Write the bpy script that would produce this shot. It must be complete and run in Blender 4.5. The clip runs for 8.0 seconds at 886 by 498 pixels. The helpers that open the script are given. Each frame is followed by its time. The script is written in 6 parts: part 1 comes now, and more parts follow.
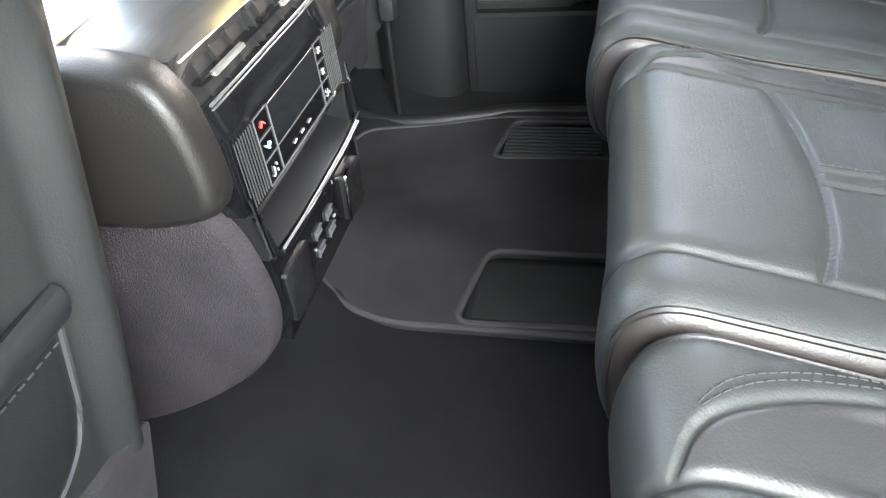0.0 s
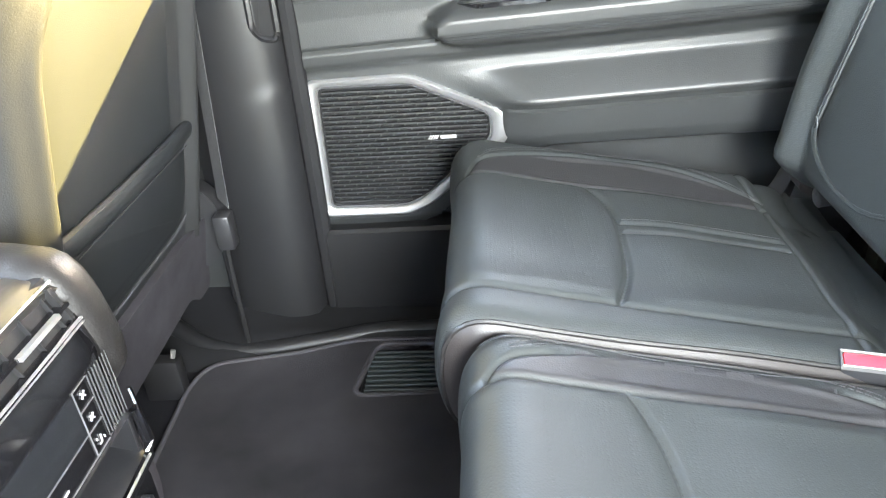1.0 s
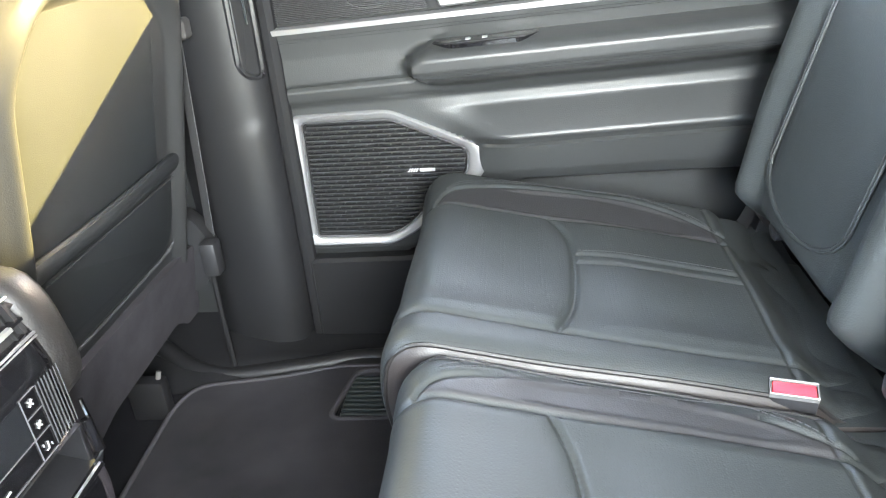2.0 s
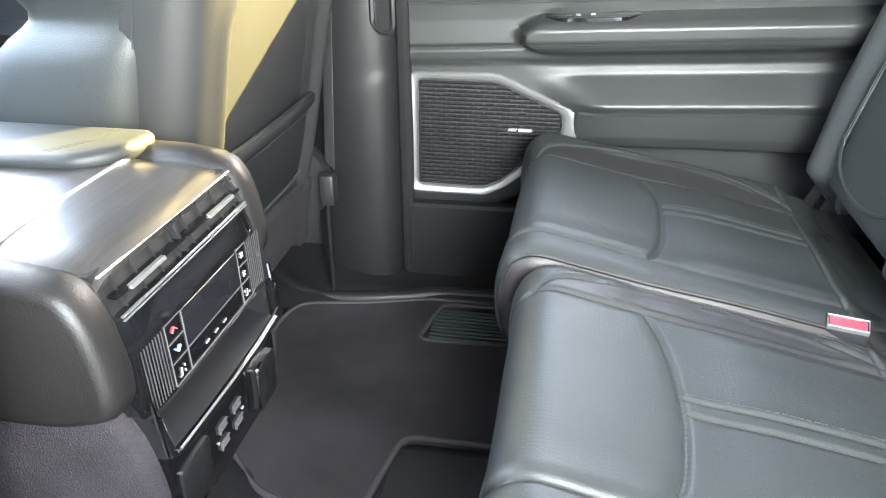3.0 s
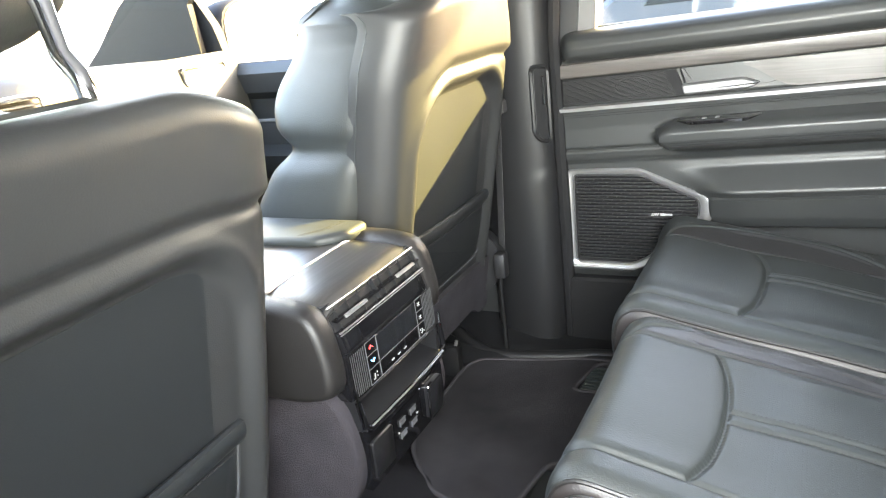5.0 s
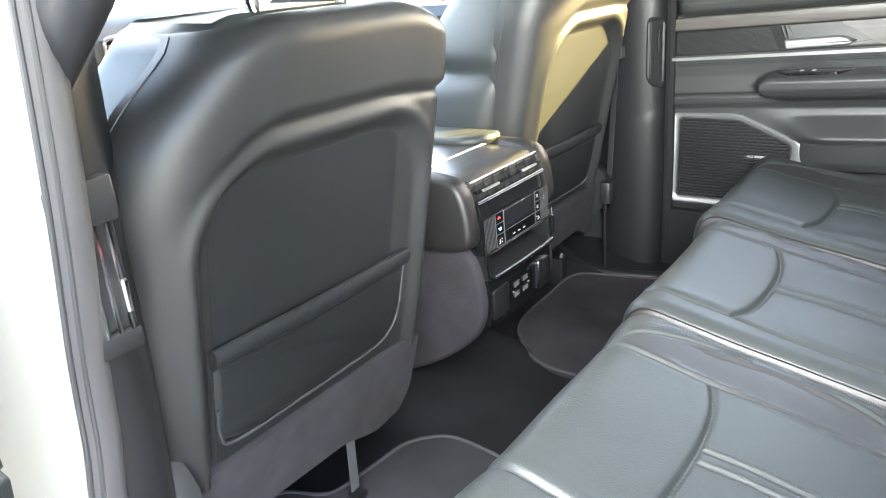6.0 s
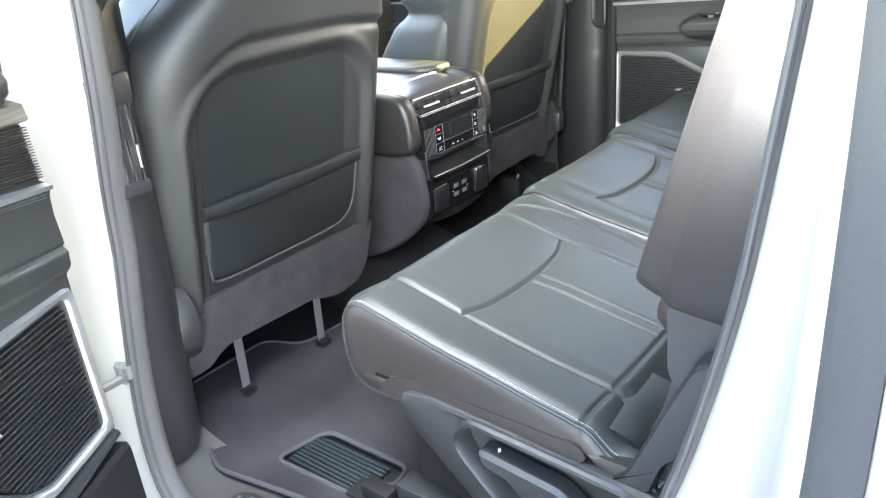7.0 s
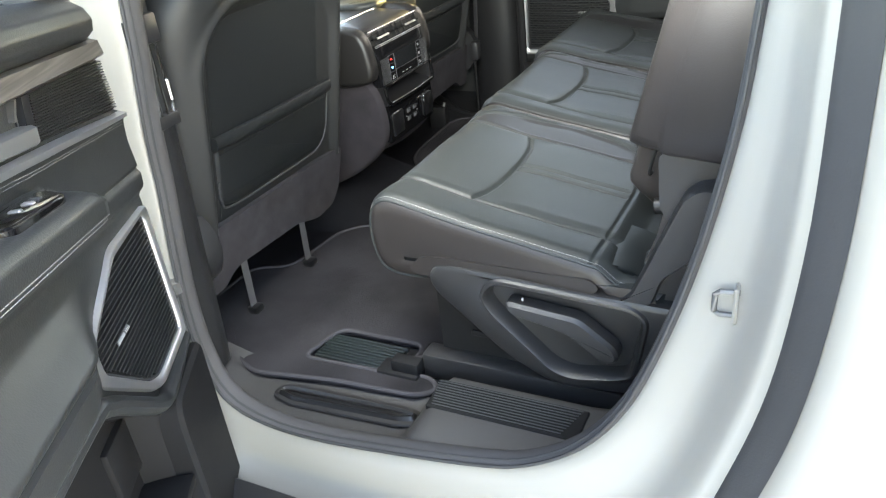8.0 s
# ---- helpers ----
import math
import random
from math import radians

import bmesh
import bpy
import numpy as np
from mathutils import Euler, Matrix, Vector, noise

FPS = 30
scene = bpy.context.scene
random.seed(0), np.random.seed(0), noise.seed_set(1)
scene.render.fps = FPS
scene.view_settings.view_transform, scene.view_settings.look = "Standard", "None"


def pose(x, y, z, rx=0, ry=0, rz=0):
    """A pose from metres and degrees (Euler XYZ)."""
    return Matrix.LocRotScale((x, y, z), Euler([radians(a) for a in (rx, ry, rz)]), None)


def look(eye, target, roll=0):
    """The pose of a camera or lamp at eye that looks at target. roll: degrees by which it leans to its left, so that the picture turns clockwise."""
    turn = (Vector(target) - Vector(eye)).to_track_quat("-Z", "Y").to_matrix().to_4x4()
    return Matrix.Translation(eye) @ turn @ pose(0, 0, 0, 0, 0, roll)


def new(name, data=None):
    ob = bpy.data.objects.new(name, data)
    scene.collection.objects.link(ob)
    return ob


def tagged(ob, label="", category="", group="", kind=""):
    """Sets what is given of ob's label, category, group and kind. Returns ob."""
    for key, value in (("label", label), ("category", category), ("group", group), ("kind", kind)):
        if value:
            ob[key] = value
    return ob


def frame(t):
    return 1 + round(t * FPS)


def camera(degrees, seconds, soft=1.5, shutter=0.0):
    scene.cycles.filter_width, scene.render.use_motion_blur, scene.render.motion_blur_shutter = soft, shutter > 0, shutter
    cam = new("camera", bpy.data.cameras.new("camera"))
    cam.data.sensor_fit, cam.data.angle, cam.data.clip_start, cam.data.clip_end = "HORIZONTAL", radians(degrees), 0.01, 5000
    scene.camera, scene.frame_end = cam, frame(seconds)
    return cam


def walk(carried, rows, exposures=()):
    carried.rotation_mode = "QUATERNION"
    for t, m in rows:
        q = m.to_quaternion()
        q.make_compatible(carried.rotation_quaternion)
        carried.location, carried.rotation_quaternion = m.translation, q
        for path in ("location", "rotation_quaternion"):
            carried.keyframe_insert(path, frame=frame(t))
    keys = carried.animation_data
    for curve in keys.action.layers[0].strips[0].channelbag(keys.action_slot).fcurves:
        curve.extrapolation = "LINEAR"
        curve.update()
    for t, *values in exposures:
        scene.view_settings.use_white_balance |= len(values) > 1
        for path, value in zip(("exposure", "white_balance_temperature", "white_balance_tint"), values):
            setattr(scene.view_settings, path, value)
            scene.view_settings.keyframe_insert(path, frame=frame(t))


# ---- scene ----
cam = camera(61.9, 8.0, soft=1.2)
PATH = [
    (0, (0.264, -0.54, 1.259), (-0.145, 0.978, 0.024), -6.3),
    (0.5, (0.268, -0.374, 1.285), (0.105, 1.296, 0.197), -3.6),
    (1, (0.304, -0.332, 1.328), (0.163, 1.408, 0.352), -4.2),
    (1.2, (0.325, -0.334, 1.335), (0.169, 1.42, 0.386), -4.7),
    (2.3, (0.398, -0.39, 1.334), (0.148, 1.385, 0.447), -3.6),
    (2.5, (0.376, -0.419, 1.326), (0.107, 1.352, 0.436), -2.5),
    (3, (0.317, -0.543, 1.331), (0.004, 1.213, 0.428), -0.1),
    (3.5, (0.329, -0.616, 1.33), (-0.068, 1.128, 0.435), -0.5),
    (4, (0.396, -0.708, 1.385), (-0.188, 1.027, 0.58), -3.9),
    (4.2, (0.454, -0.724, 1.415), (-0.186, 1.011, 0.653), -4.9),
    (5.3, (0.524, -0.849, 1.415), (-0.428, 0.791, 0.778), -6.2),
    (5.5, (0.555, -0.903, 1.416), (-0.443, 0.706, 0.772), -5.6),
    (6, (0.635, -1.096, 1.395), (-0.475, 0.411, 0.69), -4.6),
    (6.5, (0.756, -1.222, 1.416), (-0.431, 0.202, 0.666), -4.4),
    (7, (0.969, -1.287, 1.401), (-0.177, 0.137, 0.589), -4.8),
    (7.5, (0.99, -1.436, 1.414), (-0.035, 0.049, 0.552), -5.8),
    (8, (0.91, -1.572, 1.416), (0.06, -0.032, 0.465), -6.9),
]
EXPOSURES = [(0.0, 5.9, 8100, 17), (0.5, 6.45, 8000, 17), (1.0, 6.4, 7800, 17), (2.5, 6.1, 7750, 17), (4.2, 5.85, 7900, 17), (5.5, 5.45, 8100, 17), (6.5, 5.52, 7550, 17), (7.0, 5.48, 7700, 16), (7.5, 5.12, 7900, 16), (8.0, 4.64, 8300, 15)]
walk(cam, [(t, look(eye, target, roll)) for t, eye, target, roll in PATH], EXPOSURES)

# ---- world, sun ----
SUN_TO = Vector((1.06, 1.0, 0.56)).normalized()
world = bpy.data.worlds.new("sky")
scene.world = world
world.use_nodes = True
wt = world.node_tree
sky = wt.nodes.new("ShaderNodeTexSky")
sky.sky_type = "NISHITA"
sky.sun_disc = False
sky.sun_elevation = math.asin(SUN_TO.z)
sky.sun_rotation = math.atan2(SUN_TO.x, SUN_TO.y)
wt.links.new(sky.outputs[0], wt.nodes["Background"].inputs[0])
wt.nodes["Background"].inputs[1].default_value = 0.15
sun = new("sun", bpy.data.lights.new("sun", "SUN"))
sun.data.energy = 1.5
sun.data.angle = radians(0.6)
sun.data.color = (1.0, 0.90, 0.36)
sun.matrix_world = look(SUN_TO * 20, (0, 0, 0))
# area lamp added in the door opening, fills the cabin beyond the sky's light
opening = new("door_opening_fill", bpy.data.lights.new("door_opening_fill", "AREA"))
opening.data.shape = "RECTANGLE"
opening.data.size, opening.data.size_y = 0.46, 0.42
opening.data.energy = 0.95
opening.data.spread = radians(116)
opening.data.color = (0.76, 0.91, 1.0)
opening.matrix_world = look((0.65, -0.80, 1.48), (0.40, 0.8, 1.28))
# added lamp above the door opening, a narrow beam to brighten the near mat
mat_fill = new("sill_fill", bpy.data.lights.new("sill_fill", "AREA"))
mat_fill.data.shape = "RECTANGLE"
mat_fill.data.size, mat_fill.data.size_y = 0.60, 0.16
mat_fill.data.energy = 0.17
mat_fill.data.spread = radians(62)
mat_fill.data.color = (0.76, 0.91, 1.0)
mat_fill.matrix_world = look((0.26, -0.86, 1.60), (0.22, -0.50, 0.60))
# area lamp added inside the windscreen's top, fills the cabin from the front
front_fill = new("windscreen_fill", bpy.data.lights.new("windscreen_fill", "AREA"))
front_fill.data.shape = "RECTANGLE"
front_fill.data.size, front_fill.data.size_y = 1.0, 0.20
front_fill.data.energy = 0.24
front_fill.data.color = (0.76, 0.91, 1.0)
front_fill.matrix_world = look((-0.60, 0.0, 1.62), (0.4, 0.0, 0.95))

# ---- materials ----
def mat(name, base, rough=0.5, metal=0.0, vary=0.15, grain=400.0, bump=0.1, blotch=6.0, coat=0.0, spec=0.5, bump_dist=0.001, tint=None):
    m = bpy.data.materials.new(name)
    m.use_nodes = True
    t = m.node_tree
    n, l = t.nodes, t.links
    b = n["Principled BSDF"]
    co = n.new("ShaderNodeTexCoord")
    big = n.new("ShaderNodeTexNoise")
    big.inputs["Scale"].default_value = blotch
    big.inputs["Detail"].default_value = 5
    l.new(co.outputs["Object"], big.inputs["Vector"])
    fine = n.new("ShaderNodeTexNoise")
    fine.inputs["Scale"].default_value = grain
    fine.inputs["Detail"].default_value = 3
    l.new(co.outputs["Object"], fine.inputs["Vector"])
    mix = n.new("ShaderNodeMix")
    mix.data_type = "RGBA"
    lo = [c * (1 - vary) for c in base]
    hi = [min(1, c * (1 + vary)) for c in (tint or base)]
    mix.inputs[6].default_value = (*lo, 1)
    mix.inputs[7].default_value = (*hi, 1)
    add = n.new("ShaderNodeMath")
    add.operation = "ADD"
    mul = n.new("ShaderNodeMath")
    mul.operation = "MULTIPLY"
    mul.inputs[1].default_value = 0.35
    l.new(fine.outputs[0], mul.inputs[0])
    l.new(big.outputs[0], add.inputs[0])
    l.new(mul.outputs[0], add.inputs[1])
    sub = n.new("ShaderNodeMath")
    sub.operation = "SUBTRACT"
    sub.inputs[1].default_value = 0.17
    l.new(add.outputs[0], sub.inputs[0])
    l.new(sub.outputs[0], mix.inputs[0])
    l.new(mix.outputs[2], b.inputs["Base Color"])
    rr = n.new("ShaderNodeMapRange")
    rr.inputs[3].default_value = max(0.02, rough * 0.85)
    rr.inputs[4].default_value = min(1, rough * 1.15)
    l.new(big.outputs[0], rr.inputs[0])
    l.new(rr.outputs[0], b.inputs["Roughness"])
    b.inputs["Metallic"].default_value = metal
    b.inputs["Coat Weight"].default_value = coat
    b.inputs["Specular IOR Level"].default_value = spec
    if bump:
        bp = n.new("ShaderNodeBump")
        bp.inputs["Strength"].default_value = bump
        bp.inputs["Distance"].default_value = bump_dist
        l.new(fine.outputs[0], bp.inputs["Height"])
        l.new(bp.outputs[0], b.inputs["Normal"])
    return m


def leather_mat(name, base, rough, holes=False, spec=0.42):
    m = mat(name, base, rough, vary=0.18, bump=0, spec=spec)
    n, l = m.node_tree.nodes, m.node_tree.links
    co = n.new("ShaderNodeTexCoord")
    cell = n.new("ShaderNodeTexVoronoi")
    cell.inputs["Scale"].default_value = 520
    l.new(co.outputs["Object"], cell.inputs["Vector"])
    crease = n.new("ShaderNodeTexNoise")
    crease.inputs["Scale"].default_value = 14
    crease.inputs["Detail"].default_value = 3
    l.new(co.outputs["Object"], crease.inputs["Vector"])
    b1 = n.new("ShaderNodeBump")
    b1.inputs["Strength"].default_value = 0.25
    b1.inputs["Distance"].default_value = 0.0006
    l.new(cell.outputs["Distance"], b1.inputs["Height"])
    b2 = n.new("ShaderNodeBump")
    b2.inputs["Strength"].default_value = 0.14
    b2.inputs["Distance"].default_value = 0.006
    l.new(crease.outputs[0], b2.inputs["Height"])
    l.new(b1.outputs[0], b2.inputs["Normal"])
    last = b2
    if holes:
        dots = n.new("ShaderNodeTexVoronoi")
        dots.inputs["Scale"].default_value = 210
        dots.inputs["Randomness"].default_value = 0.0
        l.new(co.outputs["Object"], dots.inputs["Vector"])
        lim = n.new("ShaderNodeMapRange")
        lim.inputs[1].default_value = 0.12
        lim.inputs[2].default_value = 0.3
        l.new(dots.outputs["Distance"], lim.inputs[0])
        b3 = n.new("ShaderNodeBump")
        b3.inputs["Strength"].default_value = 0.15
        b3.inputs["Distance"].default_value = 0.001
        l.new(lim.outputs[0], b3.inputs["Height"])
        l.new(b2.outputs[0], b3.inputs["Normal"])
        last = b3
    l.new(last.outputs[0], n["Principled BSDF"].inputs["Normal"])
    return m


def wood_mat(name, lo, hi, rough, axis=1, turn=0.0):
    m = mat(name, lo, rough, bump=0, coat=0.1, spec=0.4)
    n, l = m.node_tree.nodes, m.node_tree.links
    co = n.new("ShaderNodeTexCoord")
    mp = n.new("ShaderNodeMapping")
    sc = [160, 160, 160]
    sc[axis] = 6
    mp.inputs["Scale"].default_value = sc
    spin = n.new("ShaderNodeVectorRotate")
    spin.rotation_type = "Z_AXIS"
    spin.inputs["Angle"].default_value = turn
    l.new(co.outputs["Object"], spin.inputs["Vector"])
    l.new(spin.outputs[0], mp.inputs["Vector"])
    no = n.new("ShaderNodeTexNoise")
    no.inputs["Scale"].default_value = 1.0
    no.inputs["Detail"].default_value = 8
    no.inputs["Distortion"].default_value = 0.6
    l.new(mp.outputs[0], no.inputs["Vector"])
    ramp = n.new("ShaderNodeValToRGB")
    ramp.color_ramp.elements[0].position = 0.35
    ramp.color_ramp.elements[0].color = (*lo, 1)
    ramp.color_ramp.elements[1].position = 0.68
    ramp.color_ramp.elements[1].color = (*hi, 1)
    l.new(no.outputs[0], ramp.inputs[0])
    l.new(ramp.outputs[0], n["Principled BSDF"].inputs["Base Color"])
    bp = n.new("ShaderNodeBump")
    bp.inputs["Strength"].default_value = 0.25
    bp.inputs["Distance"].default_value = 0.0004
    l.new(no.outputs[0], bp.inputs["Height"])
    l.new(bp.outputs[0], n["Principled BSDF"].inputs["Normal"])
    return m


def glass_mat(name, tint):
    m = bpy.data.materials.new(name)
    m.use_nodes = True
    t = m.node_tree
    n, l = t.nodes, t.links
    n.remove(n["Principled BSDF"])
    tr = n.new("ShaderNodeBsdfTransparent")
    tr.inputs[0].default_value = (*tint, 1)
    gl = n.new("ShaderNodeBsdfGlossy")
    gl.inputs["Roughness"].default_value = 0.02
    mx = n.new("ShaderNodeMixShader")
    mx.inputs[0].default_value = 0.04
    l.new(tr.outputs[0], mx.inputs[1])
    l.new(gl.outputs[0], mx.inputs[2])
    l.new(mx.outputs[0], n["Material Output"].inputs[0])
    return m


def glow_mat(name, col, strength):
    m = bpy.data.materials.new(name)
    m.use_nodes = True
    b = m.node_tree.nodes["Principled BSDF"]
    b.inputs["Base Color"].default_value = (*col, 1)
    b.inputs["Emission Color"].default_value = (*col, 1)
    b.inputs["Emission Strength"].default_value = strength
    return m


LEATHER = leather_mat("black_leather", (0.0222, 0.0254, 0.0256), 0.50)
PAD = leather_mat("black_padded_vinyl", (0.0115, 0.0105, 0.0105), 0.46)
LEATHER_P = leather_mat("black_perforated_leather", (0.0222, 0.0254, 0.0256), 0.50, True)
LEAF = leather_mat("smooth_bolster_leather", (0.0225, 0.0222, 0.0235), 0.46)
VINYL = leather_mat("black_vinyl", (0.0235, 0.0250, 0.0255), 0.42)
SHELL = mat("seat_shell_vinyl", (0.0205, 0.021, 0.0215), 0.47, grain=700, bump=0.22, spec=0.42)
SIDE = leather_mat("brown_black_vinyl", (0.022, 0.0185, 0.018), 0.44)
BINDING = mat("mat_binding", (0.052, 0.049, 0.054), 0.95, grain=700, bump=0.8, spec=0.08)
POCKET = mat("pocket_vinyl", (0.0135, 0.0152, 0.0165), 0.46, grain=700, bump=0.2)
PLASTIC = mat("dark_grained_plastic", (0.019, 0.019, 0.0205), 0.40, grain=1100, bump=0.22, spec=0.5)
PILLAR = mat("black_pillar_plastic", (0.010, 0.010, 0.011), 0.46, grain=1100, bump=0.2, spec=0.35)
PLASTIC_L = mat("warm_grey_plastic", (0.048, 0.046, 0.046), 0.55, grain=1100, bump=0.25)
CARPET = mat("charcoal_carpet", (0.030, 0.0283, 0.0325), 0.95, grain=900, bump=0.9, bump_dist=0.004, vary=0.85, spec=0.1, blotch=7, tint=(0.039, 0.0368, 0.041))
FLOORCARPET = mat("black_carpet", (0.015, 0.0145, 0.017), 0.95, grain=900, bump=0.9, bump_dist=0.004, vary=0.6, spec=0.1, blotch=9)
FELT = mat("grey_felt", (0.044, 0.041, 0.046), 0.95, grain=900, bump=0.5, bump_dist=0.002, blotch=22, vary=0.55, spec=0.1)
FELT_D = mat("charcoal_felt", (0.034, 0.030, 0.034), 0.95, grain=600, bump=0.8, bump_dist=0.003, vary=0.7, spec=0.1, blotch=14)
RUBBER = mat("black_rubber", (0.034, 0.034, 0.036), 0.65, bump=0.15)
SEAL = mat("flocked_door_seal", (0.062, 0.059, 0.061), 0.8, bump=0.2)
GLOSS = mat("piano_black", (0.006, 0.006, 0.007), 0.06, vary=0.05, bump=0, coat=0.5)
SATIN = mat("satin_silver", (0.55, 0.55, 0.56), 0.32, metal=0.85, vary=0.04, bump=0.03)
HANDLE = mat("brushed_silver_handle", (0.20, 0.20, 0.205), 0.48, metal=0.75, vary=0.05, bump=0.03)
CHROME = mat("chrome", (0.85, 0.85, 0.86), 0.1, metal=1.0, vary=0.02, bump=0)
# white paint dimmed in its base colour to offset the high exposure
PAINT = mat("white_car_paint_dimmed", (0.285, 0.271, 0.246), 0.4, vary=0.03, bump=0.02, coat=0.35, grain=60)
WOOD = wood_mat("dark_open_pore_wood", (0.022, 0.021, 0.020), (0.044, 0.041, 0.040), 0.32, 1)
WOOD_X = wood_mat("grey_brown_wood", (0.05, 0.045, 0.043), (0.095, 0.085, 0.080), 0.42, 0)
# same wood as WOOD_X; grain turned, tones and sheen retuned against sky glare
WOOD_T = wood_mat("grey_brown_wood_along_the_open_door", (0.042, 0.038, 0.036), (0.115, 0.101, 0.095), 0.4, 0, radians(58.2))
for key, value in (("Specular IOR Level", 0.15), ("Coat Weight", 0.0)):
    WOOD_T.node_tree.nodes["Principled BSDF"].inputs[key].default_value = value
THREAD = mat("pale_thread", (0.27, 0.265, 0.26), 0.8, bump=0)
THREAD_D = mat("grey_thread", (0.032, 0.032, 0.034), 0.9, bump=0, spec=0.1)
RED = mat("red_button_plastic", (0.75, 0.04, 0.06), 0.4, bump=0, vary=0.05)
BLUE = glow_mat("blue_mark", (0.1, 0.45, 0.9), 0.4)
REDMARK = glow_mat("red_mark", (0.75, 0.05, 0.05), 0.1)
KEYLINE = mat("printed_grey_line", (0.085, 0.085, 0.09), 0.6, bump=0, vary=0.03, spec=0.2)
WHITEMARK = mat("printed_white", (0.30, 0.30, 0.30), 0.5, bump=0, vary=0.03)
GLASS = glass_mat("clear_glass", (0.95, 0.97, 0.96))
# for unseen rear windows; tint added to hold back light on the seat backs
REAR_DIM = glass_mat("dimming_rear_glass", (0.05, 0.055, 0.055))
STEEL = mat("zinc_steel", (0.16, 0.157, 0.155), 0.5, metal=0.4, bump=0.1)
WEB = mat("seat_belt_webbing", (0.06, 0.058, 0.062), 0.8, grain=1500, bump=0.6)
HEADLINER = mat("grey_headliner", (0.16, 0.16, 0.165), 0.9, bump=0.3)
ASPHALT = mat("pale_worn_asphalt", (0.34, 0.36, 0.385), 0.9, grain=60, bump=0.6, vary=0.25, bump_dist=0.004, blotch=0.6)
PIPE = mat("vinyl_piping", (0.045, 0.045, 0.048), 0.42, bump=0.05, grain=900)
SLAT = mat("grille_plastic", (0.017, 0.018, 0.019), 0.45, bump=0.05, grain=900)
DASH = leather_mat("beige_brown_dash_leather", (0.050, 0.044, 0.033), 0.55)
STEP = mat("glossy_black_step_plastic", (0.010, 0.010, 0.011), 0.32, bump=0.1, grain=300)
TREAD = mat("black_tread_rubber", (0.010, 0.010, 0.011), 0.7, bump=0.1, spec=0.2)
RIB = mat("tread_rib_plastic", (0.05, 0.05, 0.053), 0.4, bump=0.05, grain=900)
VENTLID = mat("matt_black_cover_plastic", (0.015, 0.016, 0.017), 0.7, bump=0.15, grain=900, spec=0.2)
VENT = mat("floor_grille_plastic", (0.014, 0.020, 0.021), 0.4, bump=0.05, grain=900)
BIN = mat("black_bin_plastic", (0.011, 0.011, 0.012), 0.6, grain=900, bump=0.15, spec=0.15)
TYRE = mat("tyre_rubber", (0.02, 0.02, 0.02), 0.8, bump=0.2)
SILVERCAR = mat("silver_car_paint", (0.5, 0.5, 0.51), 0.3, metal=0.3, bump=0, vary=0.04)
# dark car paint and glass, base and gloss dimmed to offset the exposure
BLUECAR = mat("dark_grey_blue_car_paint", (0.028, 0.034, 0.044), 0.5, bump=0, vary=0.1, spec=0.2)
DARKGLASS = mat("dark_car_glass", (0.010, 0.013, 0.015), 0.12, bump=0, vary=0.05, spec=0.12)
SCREEN = mat("dark_display_glass", (0.012, 0.013, 0.015), 0.08, bump=0, vary=0.05, coat=0.3)


# ---- mesh tools ----
def G():
    return ([], [])


def put(g, verts, faces):
    k = len(g[0])
    g[0].extend([tuple(v) for v in verts])
    g[1].extend([tuple(i + k for i in f) for f in faces])
    return g


def part(name, g, material, parent, label="", sharp=35):
    me = bpy.data.meshes.new(name)
    me.from_pydata(g[0], [], g[1])
    bm = bmesh.new()
    bm.from_mesh(me)
    bmesh.ops.remove_doubles(bm, verts=bm.verts, dist=1e-6)
    bmesh.ops.recalc_face_normals(bm, faces=bm.faces)
    bm.to_mesh(me)
    bm.free()
    me.polygons.foreach_set("use_smooth", [True] * len(me.polygons))
    me.set_sharp_from_angle(angle=radians(sharp))
    for m in (material if isinstance(material, (list, tuple)) else [material]):
        me.materials.append(m)
    ob = new(name, me)
    if parent is not None:
        ob.parent = parent
        if parent.type == "EMPTY":
            ob.matrix_parent_inverse = Matrix.Translation(-parent.location)
    if label:
        ob["label"] = label
    return ob


def thing(name, at, label, category, group="", kind=""):
    ob = new(name)
    ob.location = at
    ob.empty_display_size = 0.05
    return tagged(ob, label, category, group, kind)


def rbox(g, lo, hi, r=0.0, seg=1, m=None):
    bm = bmesh.new()
    bmesh.ops.create_cube(bm, size=1.0)
    c = [(a + b) / 2 for a, b in zip(lo, hi)]
    d = [abs(b - a) for a, b in zip(lo, hi)]
    for v in bm.verts:
        v.co = Vector([c[i] + v.co[i] * d[i] for i in range(3)])
    if r:
        bmesh.ops.bevel(bm, geom=list(bm.edges), offset=min(r, min(d) * 0.49), segments=seg, profile=0.5, affect="EDGES")
    bm.verts.index_update()
    vs = [(m @ v.co) if m else v.co.copy() for v in bm.verts]
    put(g, vs, [[v.index for v in f.verts] for f in bm.faces])
    bm.free()
    return g


def smooth_path(pts, n=60, closed=False):
    P = np.array(pts, float)
    k = len(P)
    seg = k if closed else k - 1
    out = []
    per = max(2, n // seg)
    for i in range(seg):
        if closed:
            a, b, c, d = P[(i - 1) % k], P[i], P[(i + 1) % k], P[(i + 2) % k]
        else:
            b, c = P[i], P[i + 1]
            a = P[i - 1] if i else 2 * b - c
            d = P[i + 2] if i + 2 < k else 2 * c - b
        for j in range(per):
            t = j / per
            out.append(0.5 * (2 * b + (c - a) * t + (2 * a - 5 * b + 4 * c - d) * t * t + (3 * b - a - 3 * c + d) * t ** 3))
    if not closed:
        out.append(P[-1])
    return np.array(out)


